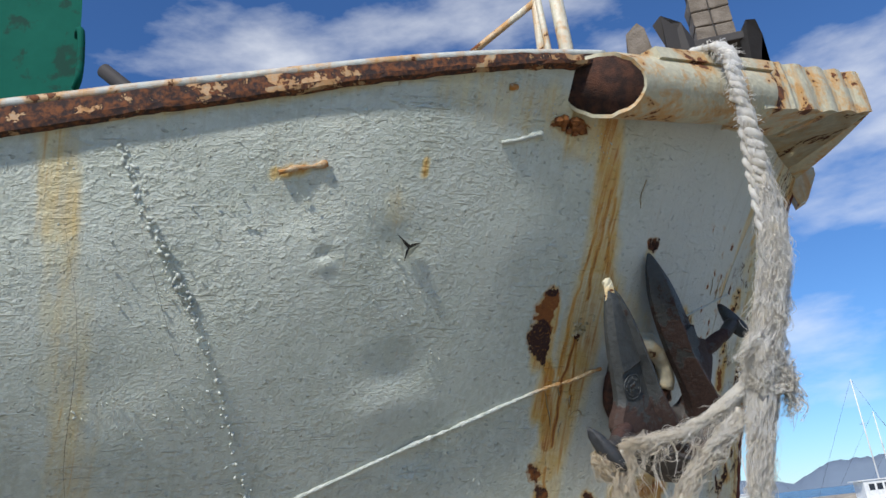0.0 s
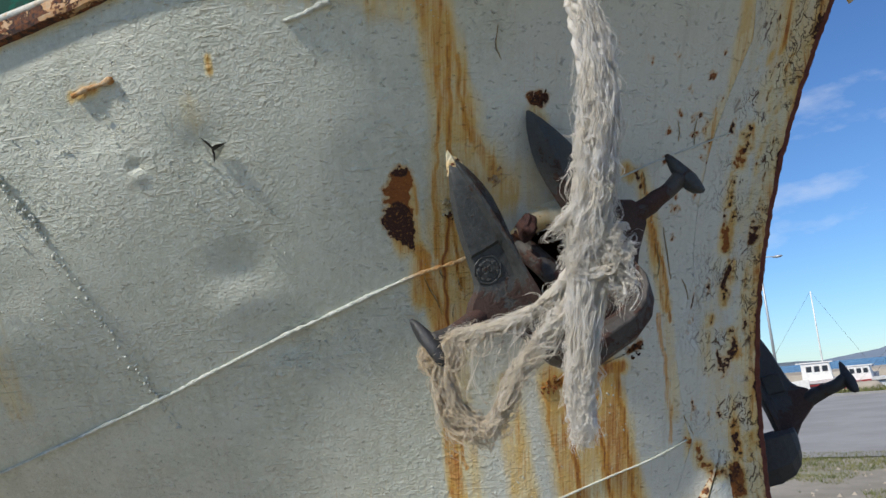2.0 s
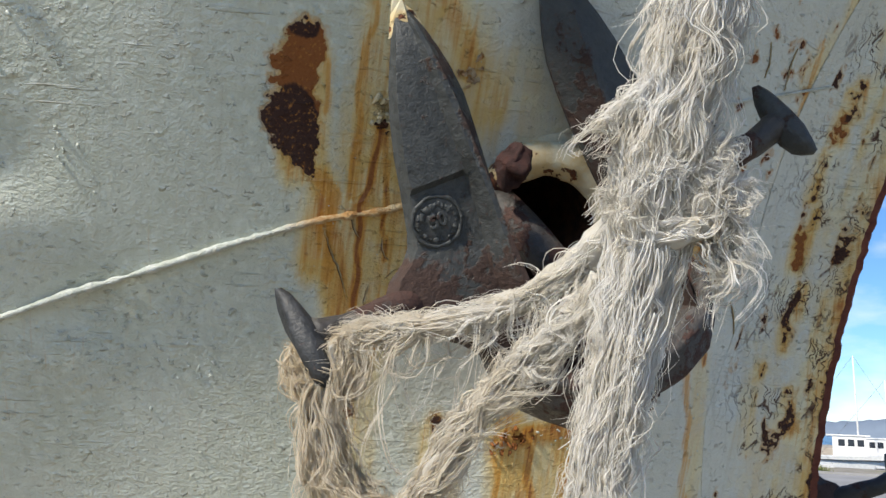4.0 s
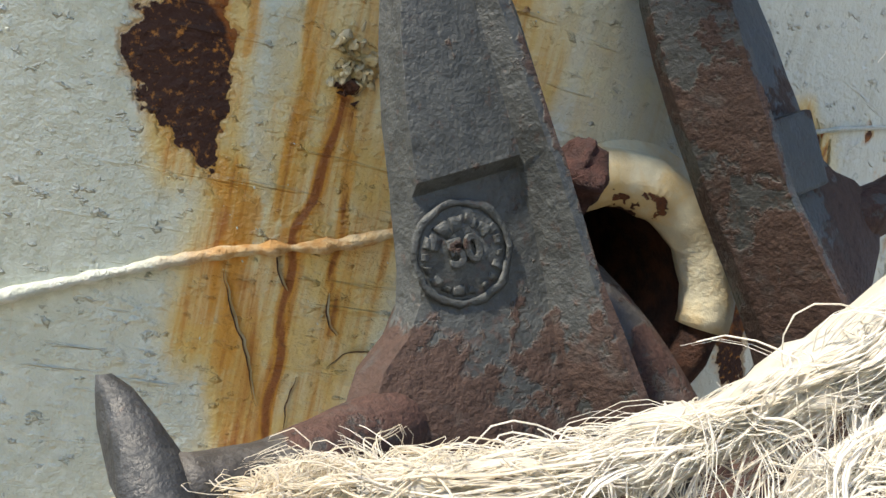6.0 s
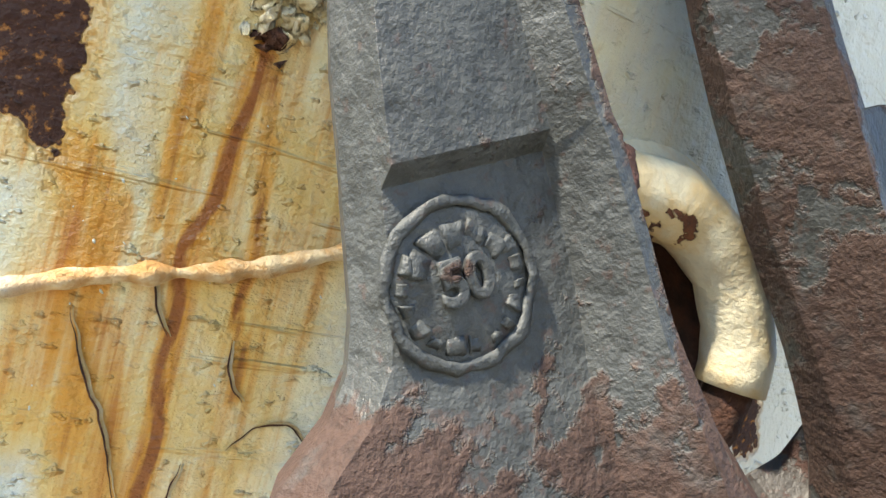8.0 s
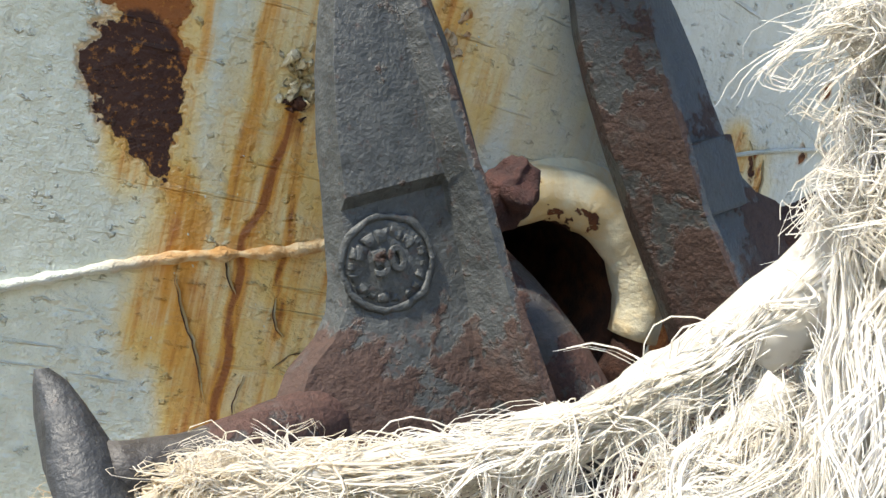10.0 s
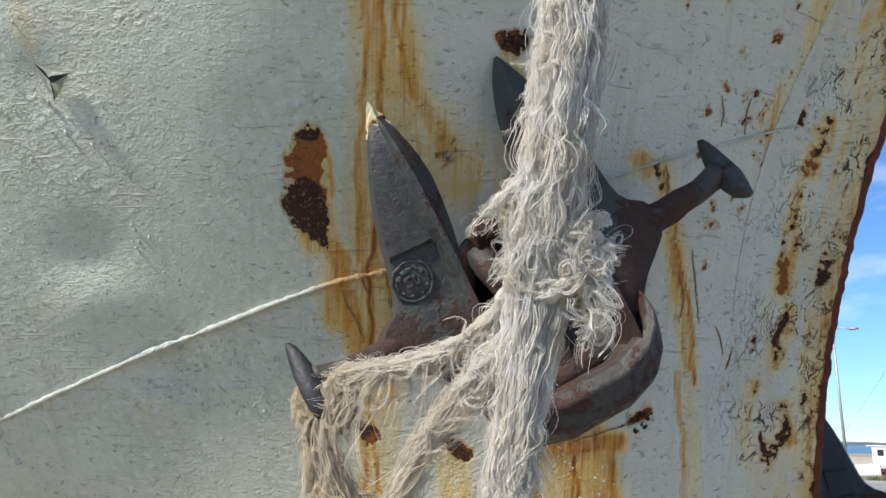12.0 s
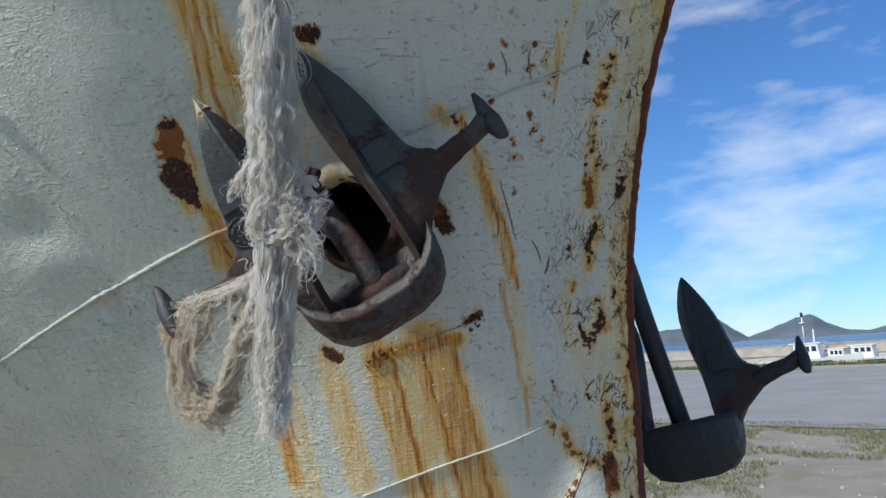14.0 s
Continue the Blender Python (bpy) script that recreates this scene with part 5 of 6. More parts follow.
def wild(path, amp, freq, seed, grow=True):
    """A thread's path shaken by noise, more towards its end."""
    out = []
    for k, p in enumerate(path):
        f = k / (len(path) - 1)
        out.append(p + noise.noise_vector(Vector((seed * 7.31, seed * 1.7, f * freq))) * amp * (f if grow else 1.0))
    return out


def bundle(points, widths, count, seed, span=(0, 1), reach=(0.2, 0.5), droop=0.0, lock=10, wave=1.0, n=25):
    """Threads that follow a path in wavy locks, each lock over its own stretch of it; droop: metres by which their ends sag off the path."""
    rnd = random.Random(seed)
    base = smooth_path(points, 60)
    length = sum((b - a).length for a, b in zip(base, base[1:]))
    out = []
    for g in range(max(1, count // 8)):
        a = rnd.uniform(span[0], span[1] * 0.9)
        b = min(1.0, a + rnd.uniform(*reach))
        run = max(0.02, (b - a) * length)
        ang, rad, twist = rnd.uniform(0, 2 * math.pi), rnd.random() ** 0.4, rnd.uniform(-2.2, 2.2)
        sag = droop * rnd.random() ** 1.5
        turns = run / rnd.uniform(0.030, 0.065) * 2 * math.pi
        p1, p2, amp = rnd.uniform(0, 6.28), rnd.uniform(0, 6.28), rnd.uniform(0.0022, 0.0080) * wave
        axis = Vector((rnd.gauss(0, 1), rnd.gauss(0, 1), rnd.gauss(0, 0.6))).normalized()
        other = axis.orthogonal().normalized()
        guide = []
        for k in range(n):
            f = k / (n - 1)
            s = a + (b - a) * f
            j = min(int(s * 59), 58)
            p = base[j].lerp(base[j + 1], s * 59 - j)
            w = float(np.interp(s, np.linspace(0, 1, len(widths)), widths)) * rad
            t = ang + twist * s
            p = p + Vector((math.cos(t) * w, math.sin(t) * w * 0.8, math.sin(t + 1) * w * 0.5))
            p.z -= sag * f ** 1.6
            drift = noise.noise_vector(Vector((seed * 7.3 + g * 3.1, g * 1.7, f * 3.5))) * (0.010 + 0.034 * f * f) * wave
            swing = (axis * math.sin(turns * f + p1) + other * 0.6 * math.sin(turns * 0.77 * f + p2)) * amp * (0.5 + 0.9 * f)
            guide.append(p + drift + swing)
        for i in range(lock):
            stray = rnd.random() < 0.22
            la, lr = rnd.uniform(0, 6.28), (0.0042 if not stray else 0.008) * math.sqrt(rnd.random())
            cut = n if rnd.random() < 0.5 else rnd.randint(n // 2, n)
            path = []
            for k in range(cut):
                f = k / (n - 1)
                s = lr * (1.0 - 0.45 * f + (1.6 * f * f if stray else 0.0))
                path.append(guide[k] + Vector((math.cos(la + 3 * f), math.sin(la + 3 * f), math.sin(la * 2 + 2 * f) * 0.6)) * s)
            own = seed * 31.0 + g * 17.0 + i
            out.append(wild(wild(path, 0.013 if stray else 0.006, 3.5 if stray else 2.5, own), 0.0034, run / 0.034, own + 0.5, False))
    return out


def thick(paths, seed):
    """Radii for threads: mostly fine, some matted yarns."""
    rnd = random.Random(seed)
    return [0.00026 + 0.00075 * rnd.random() ** 2.5 for _ in paths]


def core(points, widths, parent, name="fibre_core"):
    """The matted inside of a bundle, lumpy; fills the gaps, their shade in its duller colour."""
    n = 46
    path = smooth_path(points, n)
    rad = np.interp(np.linspace(0, 1, n), np.linspace(0, 1, len(widths)), widths)
    bm = bmesh.new()
    loft(bm, sweep_rings(path, list(rad), 22))
    for v in bm.verts:
        v.co = fuzz(fuzz(v.co, 26, 0.012), 90, 0.006)
    return part(name, bm, ROPE_CORE, parent, "matted fibres", smooth=True)


def build_rope():
    rope = thing("mooring_rope", "frayed off-white mooring rope hanging off the bow", "rope")
    hang = [(0.98, 2.30, 3.095), (1.06, 2.275, 3.105), (1.105, 2.245, 3.06), (1.105, 2.245, 2.95), (1.118, 2.275, 2.80), (1.118, 2.31, 2.66)]
    # three laid strands
    base = smooth_path(hang, 110)
    for s in range(3):
        path = []
        for k, p in enumerate(base):
            a = k * 0.52 + s * 2.094 + 0.5 * noise.noise(Vector((k * 0.2, s, 0)))
            path.append(p + Vector((math.cos(a) * 0.012, math.sin(a) * 0.012, math.sin(a) * 0.004)))
        bm = bmesh.new()
        loft(bm, sweep_rings(path, [0.0105 + 0.002 * noise.noise(Vector((k * 0.4, s * 9, 0))) for k in range(len(path))], 9))
        for v in bm.verts:
            v.co = fuzz(fuzz(v.co, 130, 0.006), 30, 0.008)
        me = part("laid_strand", bm, ROPE, rope, smooth=True)
    # short fuzz on the laid part
    rnd = random.Random(4)
    fz = []
    for i in range(420):
        p = base[rnd.randrange(20, 109)]
        d = Vector((rnd.gauss(0, 1), rnd.gauss(0, 1), rnd.gauss(-0.6, 0.8))).normalized()
        q = p + d * 0.018
        fz.append(wild([q + d * (0.022 * k / 5) + Vector((0, 0, -0.010 * k / 5)) for k in range(6)], 0.010, 4, i))
    strand_object("rope_fuzz", fz, 0.0009, rope)
    # the second, thinner leg of the rope
    for k in range(2):
        leg = smooth_path([(1.100, 2.262, 2.86), (1.092, 2.288, 2.76), (1.090, 2.305, 2.66), (1.088, 2.325, 2.54)], 50)
        bm = bmesh.new()
        loft(bm, sweep_rings([p + Vector((math.cos(i * 0.5 + k * 3.1) * 0.006, math.sin(i * 0.5 + k * 3.1) * 0.006, 0)) for i, p in enumerate(leg)], 0.0072, 8))
        fuzz_mesh(bm, 130, 0.005)
        part("laid_strand", bm, ROPE, rope, smooth=True)
    # unlaid part down to the knot
    fall = [(1.122, 2.29, 2.74), (1.122, 2.32, 2.60), (1.100, 2.340, 2.46), (1.056, 2.366, 2.32), (1.008, 2.388, 2.19)]
    core(fall, (0.013, 0.021, 0.028, 0.034, 0.030), rope)
    th = bundle(fall, (0.017, 0.030, 0.042, 0.048, 0.050), 4200, 1, reach=(0.22, 0.50), wave=1.0)
    strand_object("frayed_tassel", th, thick(th, 1), rope, "unravelled pale fibres")
    # the end hanging below the knot
    tail = [(1.022, 2.380, 2.24), (1.004, 2.392, 2.14), (0.978, 2.402, 2.04), (0.952, 2.408, 1.94), (0.942, 2.412, 1.87), (0.936, 2.415, 1.80)]
    core(tail[:4], (0.028, 0.026, 0.018, 0.006), rope)
    th = bundle(tail, (0.048, 0.046, 0.037, 0.030, 0.022, 0.014), 2500, 2, span=(0, 0.75), reach=(0.3, 0.8), wave=0.9)
    strand_object("hanging_end", th, thick(th, 2), rope, "pale wavy fibres hanging loose")
    # wisps blown out to the lug's side
    for k, wisp in enumerate(([(1.050, 2.362, 2.33), (1.010, 2.350, 2.285), (0.975, 2.335, 2.25), (0.945, 2.325, 2.225)],)):
        th = bundle(wisp, (0.014, 0.010, 0.005, 0.002), 150, 20 + k, span=(0, 0.3), reach=(0.5, 0.9), wave=0.8)
        strand_object("wisp", th, thick(th, 3), rope)
    # turn that sags from the knot to the lug
    turn = [(1.03, 2.392, 2.215), (0.97, 2.412, 2.165), (0.90, 2.432, 2.125), (0.82, 2.425, 2.085), (0.74, 2.382, 2.062), (0.675, 2.372, 2.058), (0.635, 2.378, 2.052), (0.612, 2.395, 2.03)]
    core(turn, (0.028, 0.022, 0.016, 0.012, 0.010, 0.009, 0.008, 0.006), rope)
    th = bundle(turn, (0.040, 0.034, 0.026, 0.020, 0.017, 0.016, 0.016, 0.015), 2300, 3, reach=(0.16, 0.40), wave=0.8)
    strand_object("turn_fibre", th, thick(th, 4), rope, "fuzzy fibres round the turn", [max(0.0, min(1.0, 0.12 + (0.86 - p[0].x) / 0.40)) for p in th])
    # curly ends hanging off the turn
    th = bundle(turn, (0.030, 0.030, 0.026, 0.022, 0.018, 0.017, 0.016, 0.014), 1300, 9, reach=(0.05, 0.14), droop=0.17, lock=6, wave=1.7)
    strand_object("beard", th, thick(th, 5), rope, "", [max(0.0, min(0.8, (0.86 - p[0].x) / 0.40)) for p in th])
    # turns round the neck of the lug
    neck = NEAR_ANCHOR @ Vector((-0.398, -0.010, 0.098))
    ax = (NEAR_ANCHOR.to_3x3() @ Vector((0.25, -0.72, 0.65))).normalized()
    e1 = ax.orthogonal().normalized()
    e2 = ax.cross(e1)
    for k in range(4):
        ring = [neck + ax * (0.010 * k - 0.022) + (e1 * math.cos(t) + e2 * math.sin(t)) * (0.044 - 0.002 * k) for t in np.linspace(k, k + 6.2, 9)]
        th = bundle(ring, (0.009, 0.009, 0.009), 300, 40 + k, reach=(0.25, 0.6), droop=0.02, wave=0.8)
        strand_object("lug_loop", th, thick(th, 6), rope, "tan fibres looped round a lug", [random.uniform(0.45, 1.0) for _ in th])
    # low swag
    swag = [(0.625, 2.365, 2.04), (0.612, 2.365, 1.96), (0.622, 2.385, 1.885), (0.655, 2.405, 1.845), (0.70, 2.415, 1.845), (0.745, 2.415, 1.90), (0.79, 2.418, 1.97), (0.86, 2.425, 2.04), (0.94, 2.415, 2.12)]
    core(swag, (0.006, 0.010, 0.015, 0.018, 0.016, 0.010, 0.008, 0.008, 0.008), rope)
    th = bundle(swag, (0.016, 0.022, 0.030, 0.036, 0.034, 0.026, 0.022, 0.022, 0.024), 2300, 6, reach=(0.15, 0.35), droop=0.06, wave=1.1)
    strand_object("low_swag", th, thick(th, 7), rope, "sagging unravelled loop", [0.55 * max(0, min(1, (0.82 - p[0].x) / 0.2)) for p in th])
    # loop of the knot standing out to the side, and loose coils
    for k, (cc, r, e1, e2) in enumerate(((Vector((1.060, 2.410, 2.205)), 0.034, Vector((0.75, 0.55, 0.35)), Vector((-0.1, -0.25, 0.95))), (Vector((1.030, 2.385, 2.235)), 0.032, Vector((0.8, 0.5, -0.3)), Vector((0.2, 0.1, 0.95))), (Vector((1.035, 2.375, 2.175)), 0.036, Vector((0.85, 0.4, 0.5)), Vector((-0.4, -0.3, 0.8))))):
        ring = [cc + (e1 * math.cos(t) + e2 * math.sin(t)) * r for t in np.linspace(0.4 * k, 0.4 * k + 6.0, 10)]
        core(ring, (0.006, 0.010, 0.010, 0.006), rope)
        th = bundle(ring, (0.016, 0.018, 0.018, 0.016), 480, 60 + k, reach=(0.2, 0.5), wave=1.2)
        strand_object("knot_loop", th, thick(th, 8), rope, "loop of matted fibres at the knot")
    drip = [(1.075, 2.410, 2.20), (1.078, 2.412, 2.14), (1.070, 2.414, 2.07)]
    th = bundle(drip, (0.022, 0.018, 0.008), 330, 71, span=(0, 0.5), reach=(0.3, 0.8), wave=1.2)
    strand_object("tangle", th, thick(th, 9), rope, "tangled fibre ends under the knot")
    return rope


build_rope()


# ---- deck gear above the rail ----
def tube_part(name, a, b, r, material, parent, n=10, r2=None, label=""):
    bm = bmesh.new()
    loft(bm, sweep_rings([a, Vector(a).lerp(Vector(b), 0.5), b], [r, (r + (r2 or r)) / 2, r2 or r], n))
    return part(name, bm, material, parent, label, smooth=True)


def build_deck_gear():
    # green deckhouse corner
    house = thing("deckhouse", "dark green painted steel deckhouse with rust spots", "deckhouse")
    bm = bmesh.new()
    loft(bm, [[(-1.146, 2.5, z), (-3.3, 2.1, z), (-4.4, 3.3, z), (-2.2, 3.75, z)] for z in (2.75, 5.4)])
    part("wall", bm, GREEN, house)
    bm = bmesh.new()
    pts = smooth_path([(-1.15, 2.49, 3.86), (-1.125, 2.46, 3.86), (-1.105, 2.45, 3.84), (-1.10, 2.45, 3.72), (-1.105, 2.45, 3.64), (-1.14, 2.48, 3.62)], 20)
    loft(bm, sweep_rings(pts, 0.014, 8))
    part("grab_rail", bm, GREEN, house, smooth=True)
    # tripod of pale posts
    mast = thing("tripod_mast", "pale cream tripod of pipe posts with rust spots", "mast")
    tube_part("post", (0.700, 2.70, 2.9), (0.675, 2.72, 4.3), 0.026, POSTPAINT, mast)
    tube_part("post", (0.580, 2.70, 2.9), (0.630, 2.74, 4.3), 0.016, POSTPAINT, mast)
    tube_part("post", (0.64, 2.66, 2.9), (0.605, 2.68, 4.3), 0.012, POSTPAINT, mast)
    tube_part("brace", (0.25, 2.70, 3.48), (0.62, 2.72, 3.72), 0.013, POSTPAINT, mast)
    # timber-faced bitt
    bitt = thing("mooring_bitt", "weathered grey timber-clad mooring bitt with steel plates", "bitt")
    for i in range(2):
        for j in range(3):
            bm = bmesh.new()
            x0, z0 = 1.125 + 0.066 * i, 3.36 + 0.062 * j
            box(bm, (x0, 2.66, z0), (x0 + 0.062, 2.76, z0 + 0.058), 0.005)
            for v in bm.verts:
                v.co = fuzz(v.co, 30, 0.006)
            part("timber_block", bm, TIMBER, bitt)
    bm = bmesh.new()
    box(bm, (1.135, 2.67, 3.10), (1.245, 2.75, 3.7), 0.004)
    part("core", bm, BLACK, bitt)
    bm = bmesh.new()
    box(bm, (1.09, 2.63, 3.325), (1.30, 2.79, 3.355), 0.004)
    part("flange", bm, BLACK, bitt)
    # bent plate ends by the tube
    for lab, pts in (("black torn plate fluke", [(1.00, 2.55, 3.30), (0.97, 2.53, 3.38), (1.00, 2.52, 3.405), (1.06, 2.53, 3.37), (1.09, 2.55, 3.31)]), ("black torn plate fluke", [(1.25, 2.64, 3.34), (1.28, 2.62, 3.385), (1.31, 2.62, 3.38), (1.325, 2.64, 3.33)]), ("grey bent plate end", [(0.86, 2.45, 3.22), (0.87, 2.44, 3.31), (0.91, 2.44, 3.345), (0.93, 2.44, 3.32), (0.945, 2.45, 3.22)])):
        c = thing("fairlead_horn", lab + " rising over the rail", "fairlead")
        bm = bmesh.new()
        fr = [bm.verts.new(Vector(p)) for p in pts + [(pts[-1][0], pts[-1][1], 3.05), (pts[0][0], pts[0][1], 3.05)]]
        bm.faces.new(fr)
        bmesh.ops.solidify(bm, geom=bm.faces[:], thickness=0.02)
        part("horn_plate", bm, BLACK if "black" in lab else TIMBER, c)
    # small pipe end above the rail
    stub = thing("rail_stub", "short rusty pipe stub leaning over the rail", "pipe")
    tube_part("pipe", (-0.45, 2.02, 3.06), (-0.66, 1.98, 3.275), 0.022, BLACK, stub, 12)


POSTPAINT = cracked_paint("post_paint", (0.62, 0.58, 0.46), (0.07, 0.03, 0.02), 0.10)
build_deck_gear()


# ---- harbour beyond ----
def build_boat(label, az, dist, length, turn, mast=0.0, cabin=True, base=0.0, hull_paint=None):
    boat = thing("moored_boat", label, "boat", "", "boats in the basin")
    L, W, H = length, length * 0.30, length * 0.11
    bm = bmesh.new()
    rings = []
    for f in np.linspace(0, 1, 9):
        w = W / 2 * (1 - max(0.0, f - 0.45) ** 2 * 3.2) * (0.9 + 0.1 * min(1, f * 4))
        w = max(w, 0.02)
        x, sheer = (f - 0.5) * L, H * (1 + 0.45 * f * f)
        rings.append([(x, -w, sheer), (x, -w * 0.8, H * 0.25), (x, 0, 0), (x, w * 0.8, H * 0.25), (x, w, sheer)])
    loft(bm, rings)
    part("boat_hull", bm, hull_paint or WHITE, boat)
    bm = bmesh.new()
    loft(bm, [[(x, -w * 1.01, z), (x, -w * 1.01, z + 0.07), (x, w * 1.01, z + 0.07), (x, w * 1.01, z)] for x, w, z in ((-L * 0.5, W * 0.45, H * 0.72), (0, W * 0.5, H * 0.78), (L * 0.25, W * 0.42, H * 0.85))])
    part("rubbing_strake", bm, DARK, boat)
    if cabin:
        bm = bmesh.new()
        loft(bm, [[(-L * 0.10, -W * 0.3, z), (L * 0.16 - z * 0.12, -W * 0.3, z), (L * 0.16 - z * 0.12, W * 0.3, z), (-L * 0.10, W * 0.3, z)] for z in (H, H + length * 0.16)])
        cab = part("cabin", bm, WHITE, boat)
        bm = bmesh.new()
        for i in range(3):
            x = -L * 0.06 + i * L * 0.065
            box(bm, (x, -W * 0.305, H + length * 0.085), (x + L * 0.045, W * 0.305, H + length * 0.135))
        part("cabin_windows", bm, DARK, cab)
        bm = bmesh.new()
        box(bm, (-L * 0.14, -W * 0.33, H + length * 0.16), (L * 0.16, W * 0.33, H + length * 0.17), 0.01)
        part("cabin_roof", bm, WHITE, cab)
    if mast:
        tube_part("boat_mast", (L * 0.08, 0, H), (L * 0.08, 0, H + mast), 0.06, WHITE, boat, 8, 0.035)
        tube_part("spreader", (L * 0.08, -0.4, H + mast * 0.62), (L * 0.08, 0.4, H + mast * 0.62), 0.02, WHITE, boat, 6)
        tube_part("forestay", (L * 0.49, 0, H * 1.4), (L * 0.08, 0, H + mast), 0.008, BLACK, boat, 4)
        tube_part("backstay", (-L * 0.49, 0, H), (L * 0.08, 0, H + mast), 0.008, BLACK, boat, 4)
    p = polar(az, dist)
    boat.matrix_world = Matrix.Translation((p.x, p.y, GROUND_Z - 0.45 + base)) @ Matrix.Rotation(radians(turn), 4, "Z")


CREAM = plain("cream_hull_paint", (0.70, 0.66, 0.58), 0.5)
BLUEH = plain("blue_hull_paint", (0.05, 0.12, 0.30), 0.4)
REDH = plain("red_hull_paint", (0.35, 0.04, 0.04), 0.4)
build_boat("white cabin motorboat moored in the basin", -23.8, 52, 6.0, 8, 1.8)
build_boat("small white open motorboat at the quay", -22.0, 54, 4.5, -12)
build_boat("white cabin boat with a dark windscreen", -20.6, 53, 5.0, 5)
build_boat("white sailing yacht with a tall mast", -12.9, 58, 7.5, 10, 6.0)
build_boat("white and red cabin boat at the mole", -10.4, 57, 6.0, 3, 0.0, True, 0, REDH)
build_boat("white cabin motorboat near the kerb", -16.8, 54, 7.0, -6)
build_boat("white sailing yacht with stayed mast", -5.5, 56, 8.0, 5, 6.2)
build_boat("white sailing yacht with bare mast", -3.7, 60, 7.5, -8, 5.0)
build_boat("small white dinghy with a short mast", -8.6, 50, 4.0, 15, 2.2, False)
build_boat("white wheelhouse fishing boat in the basin", 0.4, 55, 6.5, -4)
build_boat("white sailing yacht with a tall mast", 2.8, 57, 9.0, 5, 7.0)
build_boat("white open fishing boat with low sheer", -1.6, 53, 4.5, 8, 0, False)
build_boat("white sailing yacht with stayed mast", 2.0, 66, 7.0, 4, 5.0)
build_boat("blue-hulled sailing yacht with a bare mast", 7.0, 62, 8.0, 2, 6.0, True, 0, BLUEH)
build_boat("white sailing yacht with a leaning dark mast", 14.8, 60, 8.0, 10, 8.0)
build_boat("white sailing yacht with a bare mast", 15.6, 64, 7.5, -6, 6.0)
build_boat("white sailing yacht with a short mast", 17.0, 66, 7.0, -6, 5.2)


def build_lamp_post(az, dist, height, label):
    lamp = thing("street_lamp", label, "street lamp", at=polar(az, dist))
    b = polar(az, dist)
    tube_part("pole", b, b + Vector((0, 0, height)), 0.09, POLE, lamp, 10, 0.05)
    for s in (-1, 1):
        e = b + Vector((1.05 * s, 0, height - 0.12 if s > 0 else height - 0.25))
        tube_part("arm", b + Vector((0, 0, height)), e, 0.03, POLE, lamp, 6)
        bm = bmesh.new()
        bmesh.ops.create_uvsphere(bm, u_segments=12, v_segments=8, radius=1, matrix=Matrix.Translation(e) @ Matrix.Diagonal((0.28, 0.14, 0.08, 1)))
        part("lamp_head", bm, POLE, lamp, smooth=True)


POLE = plain("galvanised_pole", (0.42, 0.44, 0.46), 0.45, 0.5)
build_lamp_post(-15.1, 47.5, 7.8, "tall galvanised twin-armed street lamp on the quay")


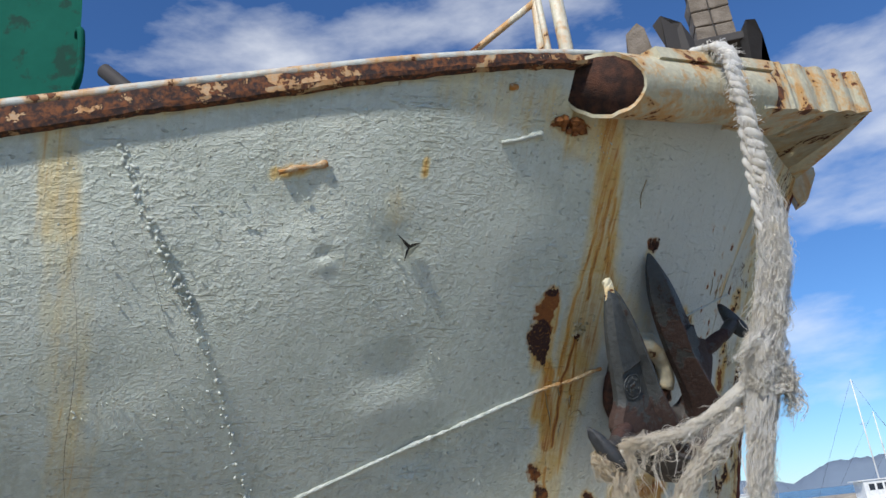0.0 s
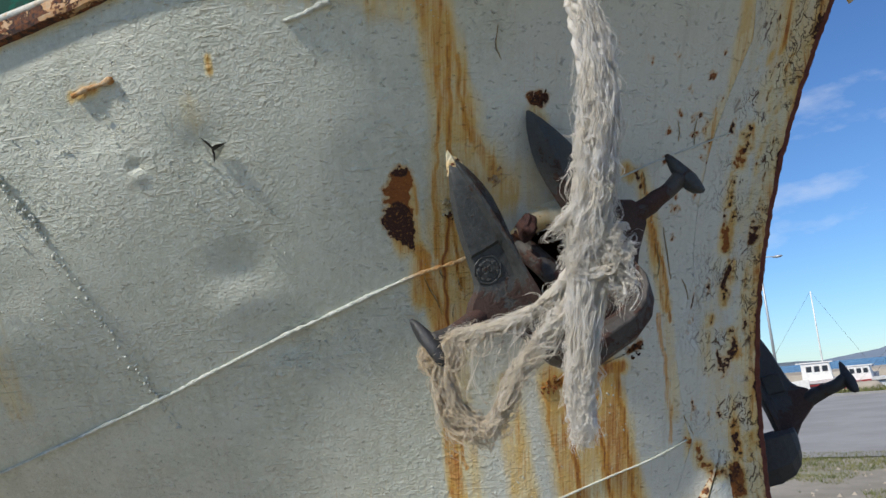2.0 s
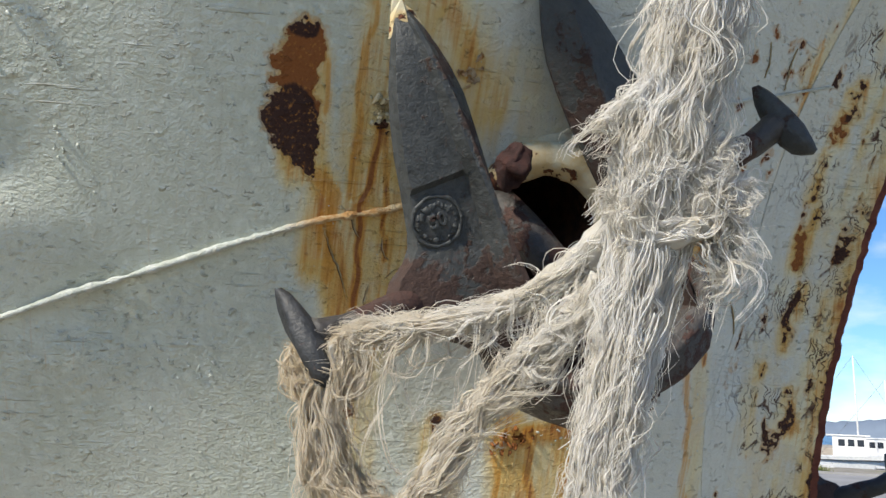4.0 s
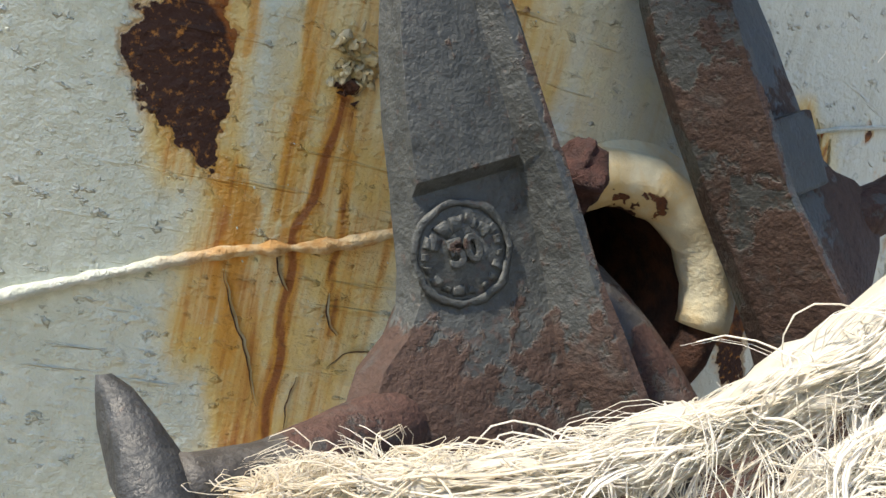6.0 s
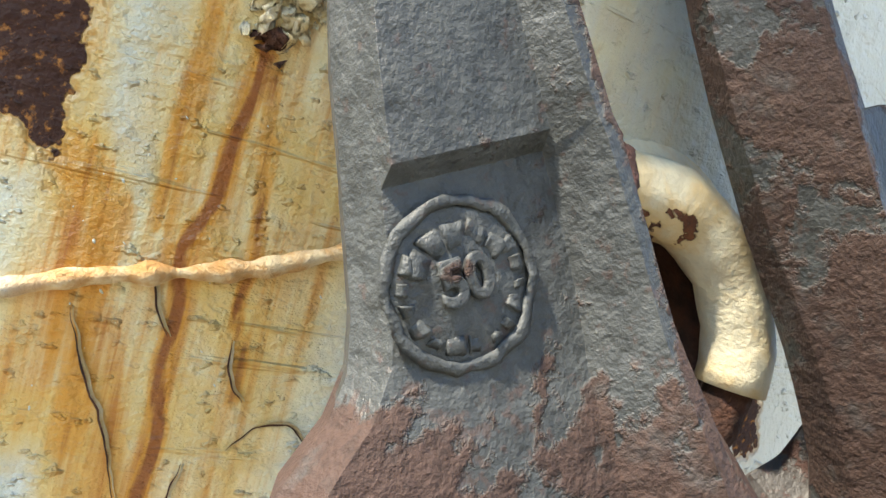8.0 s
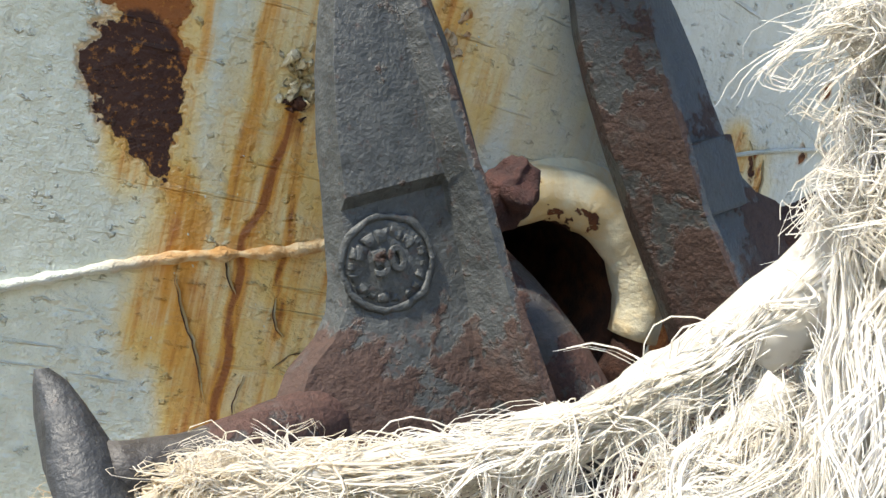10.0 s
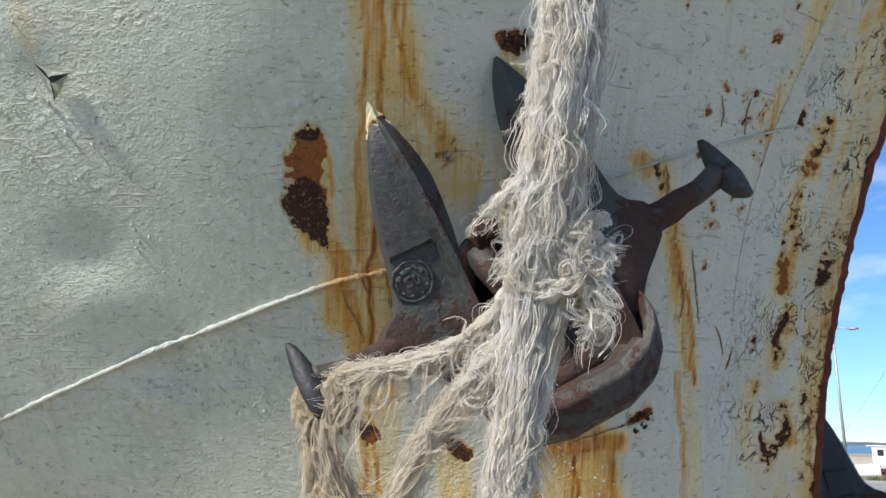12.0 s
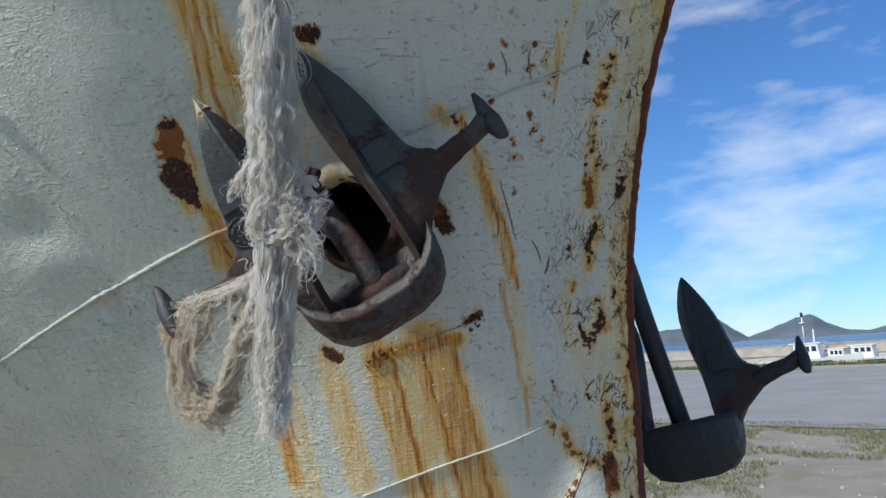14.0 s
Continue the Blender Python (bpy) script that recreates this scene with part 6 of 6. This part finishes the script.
def build_harbour_bits():
    pylon = thing("harbour_light", "slim white lattice harbour light on the mole", "beacon", at=polar(-24.4, 100, 0.7))
    b = polar(-24.4, 100, 0.7)
    tube_part("column", b, b + Vector((0, 0, 3.4)), 0.10, WHITE, pylon, 8, 0.07)
    tube_part("gallery", b + Vector((0, 0, 2.6)), b + Vector((0, 0, 2.75)), 0.35, WHITE, pylon, 12)
    tube_part("lantern", b + Vector((0, 0, 3.4)), b + Vector((0, 0, 3.9)), 0.16, DARK, pylon, 10)
    # kerb and weeds along the apron's far edge
    bm = bmesh.new()
    box(bm, (-90, 41.5, GROUND_Z - 0.1), (90, 41.8, GROUND_Z + 0.12), 0.02)
    tagged(part("kerb", bm, CONCRETE, None), "low concrete kerb at the water's edge", "kerb", "", "structure")
    rnd = random.Random(21)
    for label, places, blade in (("green weeds growing along the quay edge", [(rnd.uniform(-26, 12), rnd.gauss(42.6, 0.3)) for _ in range(2600)], 0.35), ("sparse dry grass and weeds on the gravel", None, 0.06)):
        verts, faces = [], []
        if places is None:
            places = []
            while len(places) < 30000:
                x, y = rnd.uniform(-12, 6), rnd.uniform(5.5, 16.8)
                d = noise.noise(Vector((x * 0.35, y * 0.55, 3))) + 0.5 * noise.noise(Vector((x * 1.3, y * 1.3, 8)))
                if d > -0.02 or (y > 14.2 and d > -0.3):
                    places.append((x, y))
        for x, y in places:
            if blade > 0.2 and noise.noise(Vector((x * 0.25, 0, 0))) < -0.15:
                continue
            for _ in range(3):
                h, a = blade * rnd.uniform(0.4, 1.2), rnd.uniform(0, 6.28)
                w = blade * 0.10
                px, py = x + rnd.gauss(0, blade * 0.5), y + rnd.gauss(0, blade * 0.4)
                k = len(verts)
                verts += [(px - w * math.cos(a), py - w * math.sin(a), GROUND_Z - 0.01), (px + w * math.cos(a), py + w * math.sin(a), GROUND_Z - 0.01), (px + rnd.gauss(0, h * 0.4), py + rnd.gauss(0, h * 0.4), GROUND_Z + h)]
                faces.append((k, k + 1, k + 2))
        ob = part("weeds", mesh_of("weeds", verts, faces, GRASSM, False), None, None)
        tagged(ob, label, "grass", "", "stuff")
    # boulders by the quay
    for az, d, s in ((-9.9, 43.5, 0.55), (-10.6, 44, 0.35), (-15.9, 43.2, 0.4), (-24.0, 43, 0.3)):
        p = polar(az, d)
        bm = bmesh.new()
        bmesh.ops.create_icosphere(bm, subdivisions=3, radius=s, matrix=Matrix.Translation((p.x, p.y, GROUND_Z + s * 0.35)) @ Matrix.Diagonal((1.3, 1, 0.7, 1)))
        for v in bm.verts:
            v.co = fuzz(v.co, 2.5, 0.12)
        tagged(part("boulder", bm, STONE, None, smooth=True), "pale rough boulder at the quay's edge", "boulder", "boulders on the quay")
    # loose stones on the gravel
    verts, faces = [], []
    for _ in range(1500):
        x, y, s = rnd.uniform(-9, 5), rnd.uniform(4.5, 15), 0.008 + 0.03 * rnd.random() ** 3
        k = len(verts)
        verts += [(x - s, y - s, GROUND_Z), (x + s, y - s, GROUND_Z), (x + s, y + s, GROUND_Z), (x - s, y + s, GROUND_Z), (x + rnd.gauss(0, s * 0.3), y, GROUND_Z + s * 1.1)]
        faces += [(k, k + 1, k + 4), (k + 1, k + 2, k + 4), (k + 2, k + 3, k + 4), (k + 3, k, k + 4)]
    tagged(part("pebbles", mesh_of("pebbles", verts, faces, STONE, False), None, None), "pale loose stones scattered over gravel", "pebbles", "", "stuff")


build_harbour_bits()
